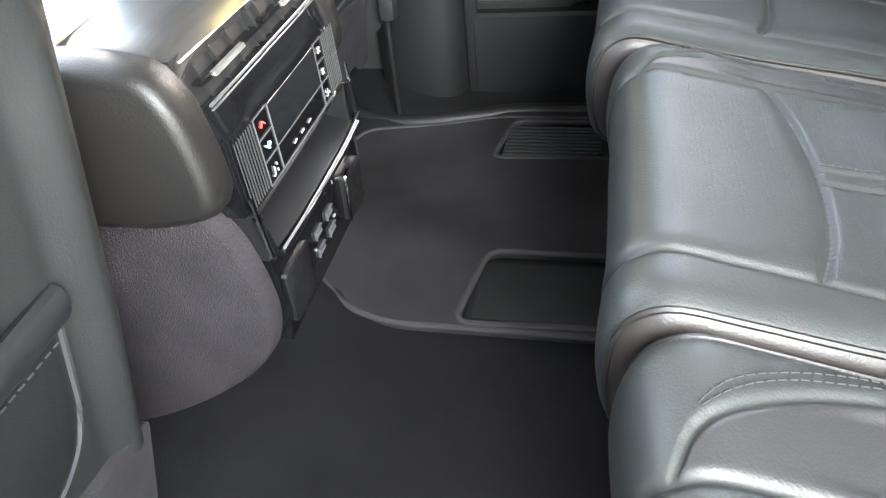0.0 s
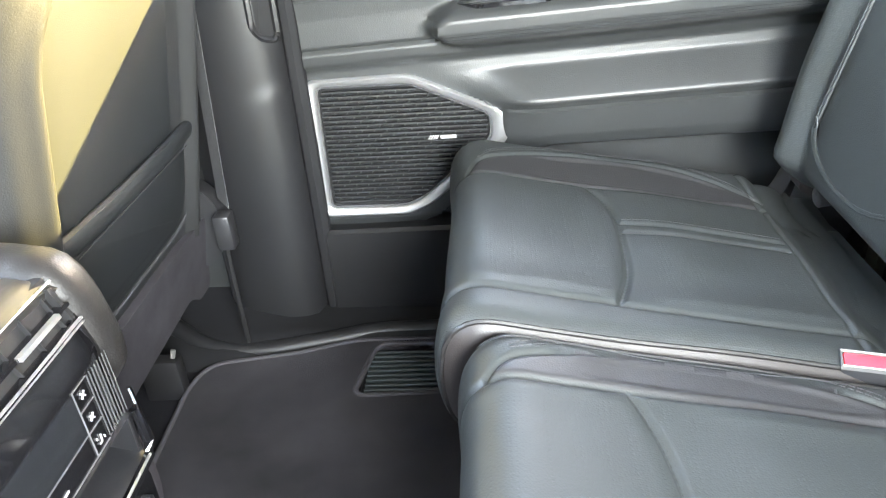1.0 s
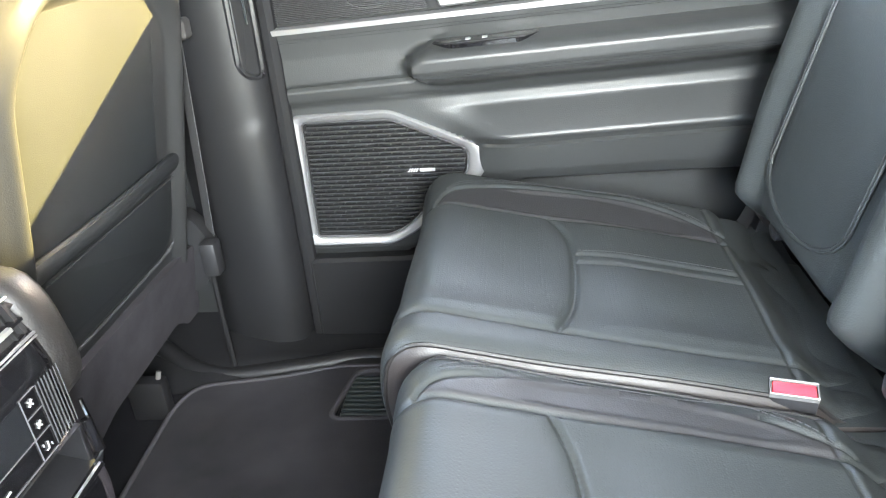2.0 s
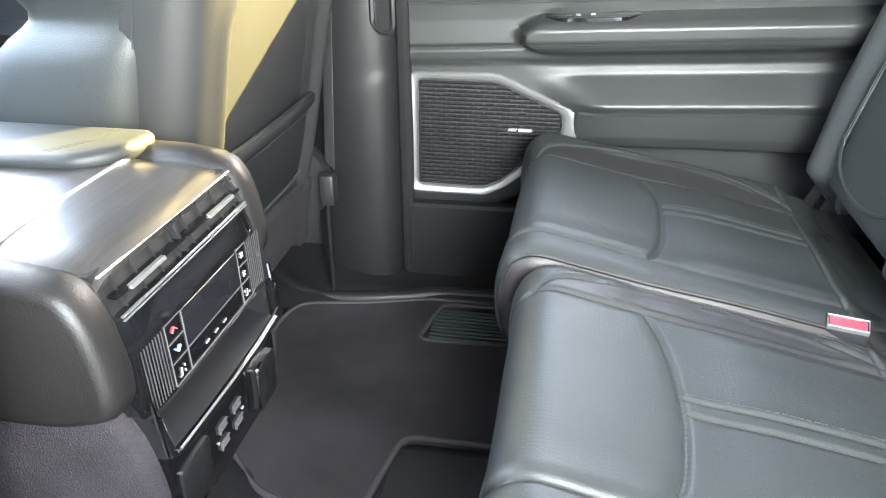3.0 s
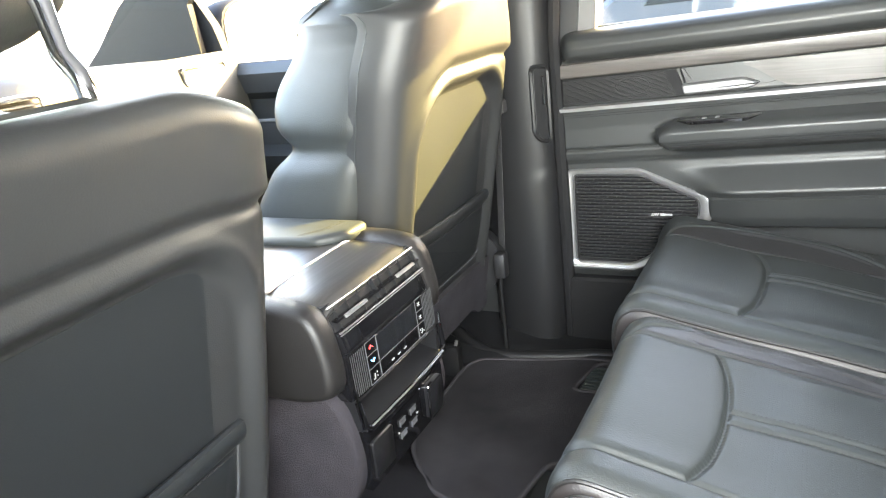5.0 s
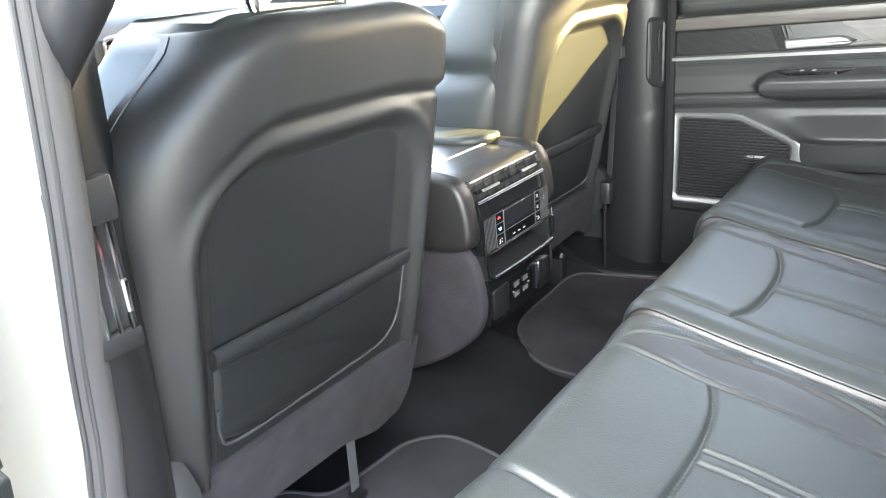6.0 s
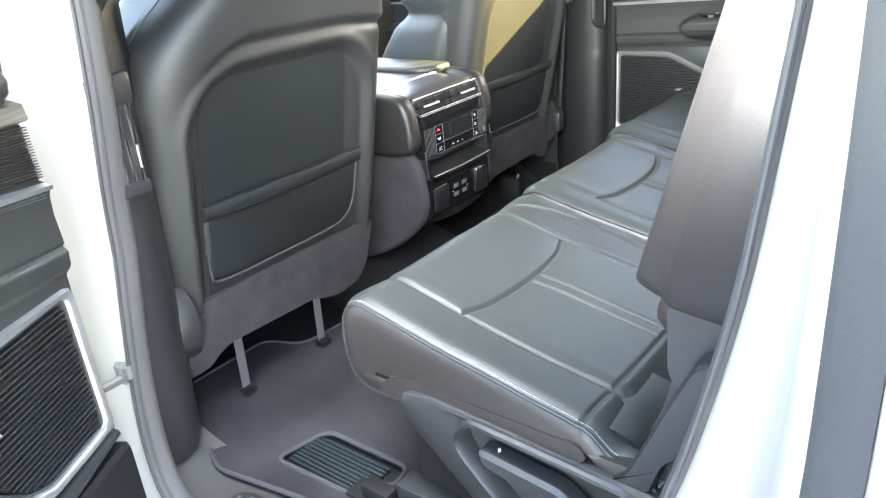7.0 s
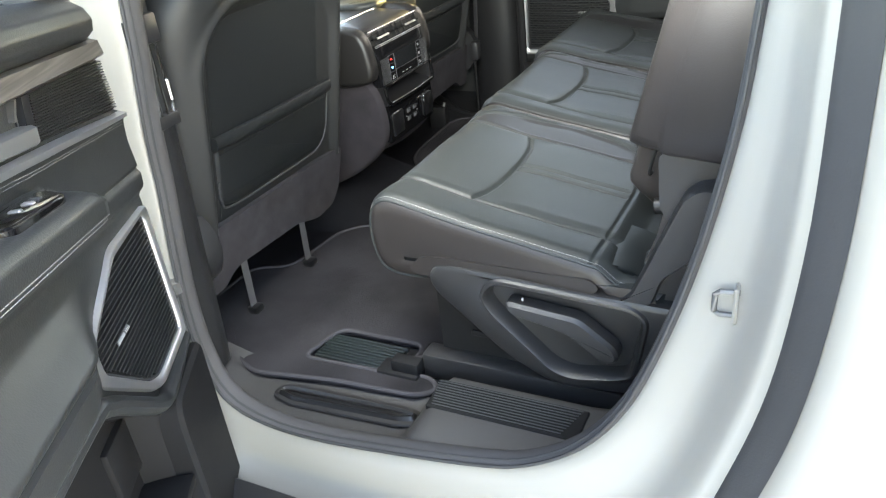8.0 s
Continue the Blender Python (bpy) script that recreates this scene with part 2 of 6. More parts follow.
def resample(P, n):
    P = np.array(P, float)
    s = np.r_[0, np.cumsum(np.linalg.norm(np.diff(P, axis=0), axis=1))]
    q = np.linspace(0, s[-1], n)
    return np.stack([np.interp(q, s, P[:, i]) for i in range(P.shape[1])], 1)


def grid(g, P, wrap_u=False, wrap_v=False):
    nu, nv = P.shape[:2]
    f = []
    for i in range(nu if wrap_u else nu - 1):
        for j in range(nv if wrap_v else nv - 1):
            a, b = (i + 1) % nu, (j + 1) % nv
            f.append((i * nv + j, a * nv + j, a * nv + b, i * nv + b))
    return put(g, P.reshape(-1, 3), f)


def loft(g, rings, caps=True):
    P = np.array(rings, float)
    grid(g, P, wrap_v=True)
    if caps:
        n = P.shape[1]
        put(g, P[0], [tuple(range(n))])
        put(g, P[-1], [tuple(range(n))])
    return g


def tube(g, pts, r, n=8, closed=False, flat=1.0):
    P = [Vector(p) for p in pts]
    k = len(P)
    rings = []
    up = Vector((0.13, 0.21, 0.97))
    for i in range(k):
        a, b = (P[(i - 1) % k], P[(i + 1) % k]) if closed else (P[max(0, i - 1)], P[min(k - 1, i + 1)])
        d = (b - a).normalized()
        s = d.cross(up)
        s = s.normalized() if s.length > 1e-4 else Vector((1, 0, 0))
        w = s.cross(d).normalized()
        rad = r[i] if isinstance(r, (list, tuple)) else r
        rings.append([tuple(P[i] + s * math.cos(q) * rad + w * math.sin(q) * rad * flat) for q in [2 * math.pi * j / n for j in range(n)]])
    if closed:
        grid(g, np.array(rings), wrap_u=True, wrap_v=True)
    else:
        loft(g, rings)
    return g


def prism(g, poly, d, m=None):
    """A flat polygon of 3D points pushed along d."""
    n = len(poly)
    d = Vector(d)
    vs = [Vector(p) for p in poly] + [Vector(p) + d for p in poly]
    f = [tuple(range(n)), tuple(range(2 * n - 1, n - 1, -1))] + [(i, (i + 1) % n, n + (i + 1) % n, n + i) for i in range(n)]
    return put(g, [m @ v for v in vs] if m else vs, f)


def rounded(poly, r, n=5):
    """A 2D polygon with its corners rounded."""
    out = []
    k = len(poly)
    for i in range(k):
        p, a, b = (np.array(poly[q % k], float) for q in (i, i - 1, i + 1))
        ra = min(r, np.linalg.norm(a - p) * 0.49, np.linalg.norm(b - p) * 0.49)
        s, e = p + (a - p) / np.linalg.norm(a - p) * ra, p + (b - p) / np.linalg.norm(b - p) * ra
        for j in range(n + 1):
            t = j / n
            out.append(tuple((1 - t) ** 2 * s + 2 * t * (1 - t) * p + t * t * e))
    return out


def offset2(poly, d):
    """A closed 2D outline moved outward by d (counter-clockwise positive)."""
    P = np.array(poly, float)
    a, b = np.roll(P, 1, 0), np.roll(P, -1, 0)
    t = b - a
    t /= np.linalg.norm(t, axis=1)[:, None] + 1e-9
    area = np.sum(P[:, 0] * np.roll(P[:, 1], -1) - np.roll(P[:, 0], -1) * P[:, 1])
    nrm = np.stack([t[:, 1], -t[:, 0]], 1) * (1 if area > 0 else -1)
    return P + nrm * d


def sstep(x, a, b):
    t = np.clip((x - a) / (b - a), 0, 1)
    return t * t * (3 - 2 * t)


def stitches(g, pts, length=0.006, gap=0.004, r=0.0009, lift=(0, 0, 0.001)):
    P = np.array(pts, float)
    total = np.sum(np.linalg.norm(np.diff(P, axis=0), axis=1))
    n = int(total / (length + gap))
    Q = resample(P, 2 * n + 1)
    for i in range(0, 2 * n, 2):
        a, b = Vector(Q[i]) + Vector(lift), Vector(Q[i] + (Q[i + 2] - Q[i]) * length / (length + gap)) + Vector(lift)
        d = (b - a).normalized()
        s = d.cross(Vector((0, 0, 1)))
        s = (s.normalized() if s.length > 1e-3 else Vector((1, 0, 0))) * r
        u = s.cross(d).normalized() * r
        put(g, [a - s, a + u, a + s, b - s, b + u, b + s], [(0, 1, 4, 3), (1, 2, 5, 4), (0, 3, 5, 2), (0, 2, 1), (3, 4, 5)])
    return g


# ---- setting: ground, car floor ----
g = G()
N = 40
xs = np.sign(np.linspace(-1, 1, N)) * np.abs(np.linspace(-1, 1, N)) ** 3 * 400
P = np.array([[(x, y, 0.004 * math.sin(x * 0.7) * math.cos(y * 0.9)) for y in xs] for x in xs])
grid(g, P)
tagged(part("ground", g, ASPHALT, None), "pale sunlit asphalt of a parking lot", "ground", kind="structure")

g = G()
rbox(g, (-1.3, -0.76, 0.52), (2.3, 0.76, 0.585), 0.01)
fl = tagged(part("floor", g, FLOORCARPET, None), "black carpeted floor of the car with a centre tunnel", "floor", kind="structure")
g = G()
P = np.array([[(x, y, 0.583 + (0.004 + 0.100 * float(sstep(np.array(-x), -0.02, 0.34))) * float(sstep(np.array(0.235 - abs(y)), 0.0, 0.10))) for y in np.linspace(-0.235, 0.235, 40)] for x in np.linspace(0.10, -1.25, 60)])
grid(g, P)
Q = P.copy()
Q[:, :, 2] = 0.56
grid(g, Q)
part("tunnel", g, FLOORCARPET, fl, "carpeted hump along the middle", sharp=60)


# ---- car body: near side opening, pillars, roof ----
car = thing("car_body", (0.6, 0, 0.3), "white painted body of a large sport utility vehicle", "car", kind="structure")
OPENING = [(0.03, 1.74), (0.024, 1.45), (0.018, 1.24), (0.004, 1.07), (0.006, 0.92), (0.014, 0.80), (0.034, 0.71), (0.072, 0.645), (0.14, 0.614), (0.25, 0.607), (0.40, 0.621), (0.55, 0.642),
           (0.62, 0.662), (0.69, 0.706), (0.745, 0.775), (0.785, 0.87), (0.82, 0.99), (0.846, 1.125), (0.858, 1.24), (0.872, 1.45), (0.88, 1.74)]
SKIN = [(-0.06, 1.74), (-0.07, 1.45), (-0.075, 1.24), (-0.075, 1.05), (-0.07, 0.90), (-0.06, 0.76), (-0.035, 0.64), (0.0, 0.55), (0.08, 0.49), (0.22, 0.472), (0.40, 0.475), (0.56, 0.49),
        (0.68, 0.53), (0.77, 0.60), (0.835, 0.69), (0.872, 0.80), (0.902, 0.93), (0.916, 1.08), (0.917, 1.22), (0.912, 1.45), (0.90, 1.74)]
path = resample(smooth_path(OPENING, 200), 120)
skin = smooth_path(SKIN, 200)
cum = np.r_[0, np.cumsum(np.linalg.norm(np.diff(smooth_path(OPENING, 200), axis=0), axis=1))]
knots = np.linspace(0, cum[-1], 120)
skin = np.stack([np.interp(knots, cum, skin[:, k]) for k in (0, 1)], 1)


def plane_y(z):
    return np.where(z < 1.0, -0.825 - (1.0 - z) * 0.17, -0.825 + 0.078 * (z - 1.0))


def ring(f, dy, out=0.0, flat=None, low=None):
    """A line round the opening: f from the seal (0) to the body skin (1), dy outboard of the seal, out beyond the skin."""
    tg = np.gradient(path, axis=0)
    tg /= np.linalg.norm(tg, axis=1)[:, None]
    ow = np.stack([-tg[:, 1], tg[:, 0]], 1)
    if ow[0][0] > 0:
        ow = -ow
    off = path * (1 - f) + skin * f + ow * out
    y = plane_y(path[:, 1]) - dy if flat is None else plane_y(path[:, 1]) * (1 - flat[1]) + flat[0] * flat[1] - dy
    z = off[:, 1] if low is None else np.maximum(off[:, 1], low)
    return np.stack([off[:, 0], y, z], 1)


def sheet(f, s):
    y = plane_y(path[:, 1]) * (1 - s) - 0.945 * s
    off = path * (1 - f) + skin * f
    return np.stack([off[:, 0], y, off[:, 1]], 1)


jamb = [ring(0.0, -0.030), ring(0.0, -0.006), sheet(0.06, 0.03), sheet(0.16, 0.09), sheet(0.30, 0.15), sheet(0.46, 0.21), sheet(0.60, 0.30), sheet(0.70, 0.50), sheet(0.78, 0.75), sheet(0.86, 0.92), sheet(0.94, 0.99), sheet(1.0, 1.0),
        ring(1.0, 0.0, 0.006, (-0.955, 1)), ring(1.0, 0.0, 0.030, (-0.970, 1)), ring(1.0, 0, 0.036, (-0.985, 1)), ring(1.0, 0, 0.05, (-1.0, 1)), ring(1.0, 0, 0.12, (-1.015, 1), 0.36), ring(1.0, 0, 0.3, (-1.03, 1), 0.35), ring(1.0, 0, 0.7, (-1.03, 1), 0.34), ring(1.0, 0, 1.4, (-0.99, 1), 0.33)]
g = G()
grid(g, np.array(jamb))
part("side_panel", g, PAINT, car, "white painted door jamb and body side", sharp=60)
g = G()
loop = [ring(0, 0.003, -0.001), ring(0, 0.000, -0.006), ring(0, -0.012, -0.010), ring(0, -0.024, -0.009), ring(0, -0.034, -0.002), ring(0, -0.038, 0.010), ring(0, -0.03, 0.02)]
grid(g, np.array(loop), wrap_u=True)
part("door_seal", g, SEAL, car, "grey flocked rubber seal round the door opening", sharp=70)
for k in (0.0, 0.010):
    g = G()
    tube(g, [tuple(p) for p in ring(0.0, 0.003 - k, -0.004 - k * 0.3)], 0.0028, 8)
    part("seal_lip", g, RUBBER, car)
g = G()
strip = np.array([ring(1.0, 0, 0.002, (-0.946, 1)), ring(1.0, 0, 0.004, (-0.952, 1)), ring(1.0, 0, 0.010, (-0.962, 1)), ring(1.0, 0, 0.026, (-0.974, 1)), ring(1.0, 0, 0.033, (-0.982, 1)), ring(1.0, 0, 0.036, (-0.955, 1))])
grid(g, strip[:, 66:], wrap_u=True)
part("outer_weatherstrip", g, RUBBER, car, "dark rubber weatherstrip on the rear jamb")

# inner trim of the near pillars
g = G()
prism(g, [(-0.15, -0.70, 0.62), (-0.16, -0.82, 0.62), (-0.012, -0.835, 0.62), (-0.004, -0.80, 0.62), (-0.012, -0.770, 0.62), (-0.05, -0.735, 0.62)], (0.02, 0.05, 1.12))
part("pillar_trim", g, PLASTIC, car, "dark grey plastic pillar trim")
g = G()
prism(g, [(0.83, -0.80, 0.62), (1.05, -0.80, 0.62), (1.05, -0.70, 0.62), (0.86, -0.74, 0.62)], (0.06, 0.04, 1.15))
part("rear_pillar_trim", g, PLASTIC, car)
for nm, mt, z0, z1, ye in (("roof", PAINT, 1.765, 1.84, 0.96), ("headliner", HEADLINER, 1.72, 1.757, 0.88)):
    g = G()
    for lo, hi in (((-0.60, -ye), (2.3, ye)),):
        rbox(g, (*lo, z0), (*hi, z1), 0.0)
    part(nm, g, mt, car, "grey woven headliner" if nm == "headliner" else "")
# the far quarter, out of view, is left windowless to block the sun
g = G()
for lo, hi in (((0.96, 0.80, 0.45), (2.3, 0.98, 1.72)), ((2.22, -0.98, 0.4), (2.34, 0.98, 1.18)), ((2.22, -0.98, 1.18), (2.34, -0.80, 1.72)), ((2.22, 0.80, 1.18), (2.34, 0.98, 1.72)), ((2.22, -0.80, 1.64), (2.34, 0.80, 1.72)),
               ((1.0, -0.98, 1.0), (2.22, -0.80, 1.28)), ((1.0, -0.98, 1.64), (2.22, -0.80, 1.72)), ((1.0, -0.98, 1.28), (1.12, -0.80, 1.64)), ((2.0, -0.98, 1.28), (2.22, -0.80, 1.64)), ((0.78, 0.86, 1.30), (0.955, 0.95, 1.72))):
    rbox(g, lo, hi, 0.0)
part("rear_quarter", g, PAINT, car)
g = G()
rbox(g, (0.97, 0.765, 0.58), (2.21, 0.795, 1.70), 0.004)
rbox(g, (1.0, -0.795, 0.58), (2.21, -0.765, 1.27), 0.004)
rbox(g, (2.185, -0.76, 0.58), (2.215, 0.76, 1.17), 0.004)
part("boot_trim", g, PLASTIC, car, "dark plastic trim of the boot")
g = G()
rbox(g, (2.27, -0.80, 1.18), (2.276, 0.80, 1.64), 0.0)
part("tailgate_glass", g, REAR_DIM, car, "unseen tailgate glass, tinted to dim light from behind")
g = G()
rbox(g, (1.12, -0.90, 1.28), (2.0, -0.894, 1.64), 0.0)
part("quarter_glass", g, REAR_DIM, car, "unseen quarter window, tinted to dim light from behind")
g = G()
rbox(g, (-2.3, -1.0, 0.35), (-1.15, 1.0, 1.08), 0.10, 3)
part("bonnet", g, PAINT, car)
g = G()
rbox(g, (-1.2, 0.90, 0.32), (1.0, 1.0, 0.52), 0.03)
rbox(g, (-1.25, -0.90, 0.32), (2.3, 0.98, 0.46), 0.02)
part("underbody", g, RUBBER, car)
g = G()
rings = []
for x in np.linspace(-1.1, 1.0, 24):
    rings.append([(x, -0.950, 0.40), (x, -0.952, 0.535), (x, -0.960, 0.545), (x, -0.990, 0.536), (x, -1.045, 0.512), (x, -1.052, 0.50), (x, -1.045, 0.40)])
loft(g, rings)
clad = part("rocker_cladding", g, PLASTIC, car, "black plastic cladding along the rocker", sharp=30)
for i in range(4):
    g = G()
    tube(g, [(-1.0, -0.985 - i * 0.013, 0.530 - i * 0.004), (0.95, -0.985 - i * 0.013, 0.530 - i * 0.004)], 0.002, 6)
    part("step_rib", g, RUBBER, clad)
g = G()
for s in (-1, 1):
    prism(g, [(-1.56, s * 0.80, 1.24), (-0.985, s * 0.80, 1.24), (-1.00, s * 0.79, 1.46), (-0.66, s * 0.72, 1.74), (-0.78, s * 0.72, 1.74), (-1.25, s * 0.78, 1.47), (-1.37, s * 0.79, 1.37)], (0, s * 0.02, 0))
part("windscreen_pillar", g, BIN, car)
g = G()
rbox(g, (-1.72, -0.86, 1.04), (-1.10, 0.86, 1.20), 0.02, 2)
part("cowl", g, PLASTIC, car)
g = G()
prism(g, [(-1.66, -0.85, 1.20), (-1.66, 0.85, 1.20), (-0.69, 0.76, 1.745), (-0.69, -0.76, 1.745)], (0.006, 0, 0.004))
ob = part("windscreen", g, GLASS, car)
ob.visible_shadow = False
# striker on the rear jamb
g = G()
rbox(g, (0.860, -0.868, 0.934), (0.865, -0.845, 0.980), 0.0024)
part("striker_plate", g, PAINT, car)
g = G()
tube(g, [(0.866, -0.858, 0.942), (0.846, -0.860, 0.942), (0.841, -0.861, 0.946), (0.841, -0.861, 0.967), (0.846, -0.860, 0.971), (0.866, -0.858, 0.971)], 0.0033, 8)
part("striker_loop", g, STEEL, car, "steel door striker loop")
# door check strap on the front jamb
g = G()
rbox(g, (-0.01, -0.868, 0.81), (0.012, -0.845, 0.845), 0.004)
rbox(g, (0.0, -0.93, 0.815), (0.01, -0.86, 0.828), 0.003)
tube(g, [(0.012, -0.858, 0.842), (0.012, -0.858, 0.822)], 0.008, 8)
part("door_check_strap", g, STEEL, car, "dark steel door check strap")

# near pillar: latch cover with two bright guides for the belt height
g = G()
rbox(g, (-0.03, -0.81, 1.205), (0.015, -0.744, 1.248), 0.004, 2)
rbox(g, (-0.03, -0.81, 1.076), (0.012, -0.747, 1.098), 0.004, 2)
rbox(g, (-0.03, -0.81, 1.0985), (0.006, -0.748, 1.2045), 0.001)
cov = part("belt_guide_cover", g, PLASTIC, car, "grey plastic cover on the pillar")
g = G()
for k in (0, 0.013, 0.026):
    tube(g, [(0.013, -0.785 + k, 1.206), (0.010, -0.782 + k, 1.097)], 0.0024, 6)
rbox(g, (0.008, -0.760, 1.115), (0.017, -0.753, 1.15), 0.002)
part("guide_strip", g, CHROME, cov, "bright guide strips")


# ---- sill and floor mats ----
sill = thing("sill_trim", (0.35, -0.8, 0.6), "dark scuffed plastic sill trim with a ribbed tread plate", "sill trim", kind="structure")
g = G()
us = np.linspace(-0.14, 0.86, 70)
P = []
for x in us:
    k = float(sstep(np.array(x), 0.375, 0.425))
    front = [(-0.725, 0.592), (-0.745, 0.586), (-0.768, 0.588), (-0.80, 0.590), (-0.84, 0.597), (-0.895, 0.612)]
    rear_p = [(-0.698, 0.590), (-0.706, 0.630), (-0.722, 0.637), (-0.80, 0.640), (-0.845, 0.634), (-0.895, 0.618)]
    lift = 0.09 * float(sstep(np.array(-x), -0.06, 0.12)) + 0.16 * float(sstep(np.array(x), 0.66, 0.88))
    row = [(a[0] * (1 - k) + c[0] * k, a[1] * (1 - k) + c[1] * k + lift * (0.35 + 0.65 * i / 5)) for i, (a, c) in enumerate(zip(front, rear_p))]
    row = resample(smooth_path(row, 40), 26)
    P.append([(x, max(y, float(plane_y(np.array(z))) + 0.028), z) for y, z in row])
P = np.array(P)
grid(g, P)
P2 = P.copy()
P2[:, :, 2] -= 0.06
grid(g, P2)
part("sill_cover", g, PLASTIC_L, sill, sharp=60)
g = G()
rbox(g, (0.414, -0.795, 0.630), (0.664, -0.728, 0.6435), 0.002)
plate = part("tread_plate", g, TREAD, sill, "black ribbed tread plate")
for i in range(10):
    g = G()
    y = -0.789 + i * 0.0062
    rbox(g, (0.424 - 0.0015 * i, y - 0.0007, 0.643), (0.655 - 0.002 * (9 - i), y + 0.0007, 0.6450), 0.0003)
    part("rib", g, RIB, plate)
g = G()
so = np.array(rounded([(0.12, -0.808), (0.16, -0.817), (0.36, -0.804), (0.388, -0.795), (0.388, -0.778), (0.36, -0.774), (0.14, -0.784), (0.12, -0.792)], 0.008, 4))
loft(g, [[(x, y, 0.585) for x, y in so], [(x, y, 0.600) for x, y in so], [(x, y, 0.606) for x, y in offset2(so, -0.005)], [(x, y, 0.603) for x, y in offset2(so, -0.009)]])
part("step_insert", g, STEP, sill, "black scuffed rubber step insert")
g = G()
loft(g, [[(x, y, 0.597) for x, y in offset2(so, 0.010)], [(x, y, 0.600) for x, y in offset2(so, 0.008)], [(x, y, 0.601) for x, y in offset2(so, 0.001)]], caps=False)
part("step_edge", g, PLASTIC, sill)


def mat_piece(label, outline, holes, group):
    th = thing("floor_mat", (np.mean([p[0] for p in outline]), np.mean([p[1] for p in outline]), 0.585), label, "floor mat", group)
    bm = bmesh.new()
    edges = []
    for poly in [outline] + holes:
        vs = [bm.verts.new((p[0], p[1], 0.600)) for p in poly]
        edges += [bm.edges.new((vs[i], vs[(i + 1) % len(vs)])) for i in range(len(vs))]
    bmesh.ops.triangle_fill(bm, use_beauty=True, edges=edges, normal=(0, 0, 1))
    ret = bmesh.ops.extrude_face_region(bm, geom=list(bm.faces))
    bmesh.ops.translate(bm, verts=[v for v in ret["geom"] if isinstance(v, bmesh.types.BMVert)], vec=(0, 0, -0.013))
    bm.verts.index_update()
    g = G()
    put(g, [v.co.copy() for v in bm.verts], [[v.index for v in f.verts] for f in bm.faces])
    bm.free()
    part("carpet", g, CARPET, th)
    g = G()
    for poly in [outline] + holes:
        tube(g, [(p[0], p[1], 0.5985) for p in poly], 0.0048, 8, closed=True)
    part("binding", g, BINDING, th, "grey bound edge")
    return th


VENTS = [(-0.690, -0.612, 0.112), (0.135, 0.262, 0.10), (0.535, 0.640, 0.092)]
near_out = rounded([(-0.22, -0.735), (-0.03, -0.738), (0.0, -0.755), (0.035, -0.770), (0.20, -0.744), (0.362, -0.735), (0.392, -0.71), (0.365, -0.684), (0.29, -0.690), (0.255, -0.698), (0.30, -0.655), (0.36, -0.60), (0.36, -0.24), (0.10, -0.20), (-0.010, -0.184), (-0.065, -0.186), (-0.115, -0.238), (-0.125, -0.345), (-0.135, -0.42), (-0.22, -0.45)], 0.03)
far_out = rounded([(0.36, 0.115), (0.36, 0.668), (0.07, 0.664), (-0.02, 0.634), (-0.165, 0.606), (-0.182, 0.55), (-0.172, 0.30), (-0.150, 0.235), (-0.065, 0.140), (0.0, 0.115)], 0.03)
hl = [rounded([(x0 - 0.012, y0 - 0.012), (x0 + 0.20, y0 - 0.004), (x0 + 0.20, y1 + 0.012), (x0 + 0.012, y1 + 0.012)], 0.025) for y0, y1, x0 in VENTS]
mat_piece("charcoal carpet floor mat with bound edges by the opened door", near_out, hl[:1], "floor mats")
mat_piece("charcoal carpet floor mat with two rail cutouts by the closed door", far_out, hl[1:], "floor mats")
for y0, y1, x0 in VENTS:
    plain = y0 > 0 and y1 < 0.4
    v = thing("rail_cover" if plain else "floor_vent", (x0 + 0.09, (y0 + y1) / 2, 0.585), "plain black plastic cover sunk in a carpet cutout" if plain else "black ribbed plastic floor grille in a carpet cutout", "cover" if plain else "vent", "" if plain else "floor grilles")
    g = G()
    rbox(g, (x0 - 0.004, y0 - 0.004, 0.582), (x0 + 0.19, y1 + 0.006, 0.589), 0.003)
    part("backing", g, TREAD, v)
    if plain:
        g = G()
        rbox(g, (x0 + 0.006, y0 + 0.006, 0.588), (x0 + 0.18, y1 - 0.006, 0.5925), 0.003, 2)
        part("lid", g, VENTLID, v)
        continue
    for i in range(9):
        y = y0 + 0.006 + (y1 - y0 - 0.012) * i / 8
        g = G()
        rbox(g, (x0 + 0.004, y - 0.0028, 0.588), (x0 + 0.17, y + 0.0028, 0.597), 0.0012)
        part("slat", g, VENT, v)


# ---- rear seats ----
CUSH = [(0.44, 0.80), (0.36, 0.793), (0.312, 0.797), (0.286, 0.816), (0.2765, 0.85), (0.2755, 0.885), (0.282, 0.917), (0.298, 0.938), (0.325, 0.947), (0.37, 0.938), (0.44, 0.921), (0.53, 0.9025), (0.62, 0.884), (0.70, 0.868), (0.76, 0.862)]


CRESCENT = [(0.295, 0.0), (0.32, 0.32), (0.39, 0.62), (0.49, 0.74), (0.59, 0.60), (0.675, 0.16)]


def nearest_dist(A, Y, lines):
    best = np.full(A.shape, 9.0)
    for ln in lines:
        for p, q in zip(ln[:-1], ln[1:]):
            d = q - p
            t = np.clip(((A - p[0]) * d[0] + (Y - p[1]) * d[1]) / (d @ d + 1e-12), 0, 1)
            best = np.minimum(best, np.hypot(A - p[0] - t * d[0], Y - p[1] - t * d[1]))
    return best


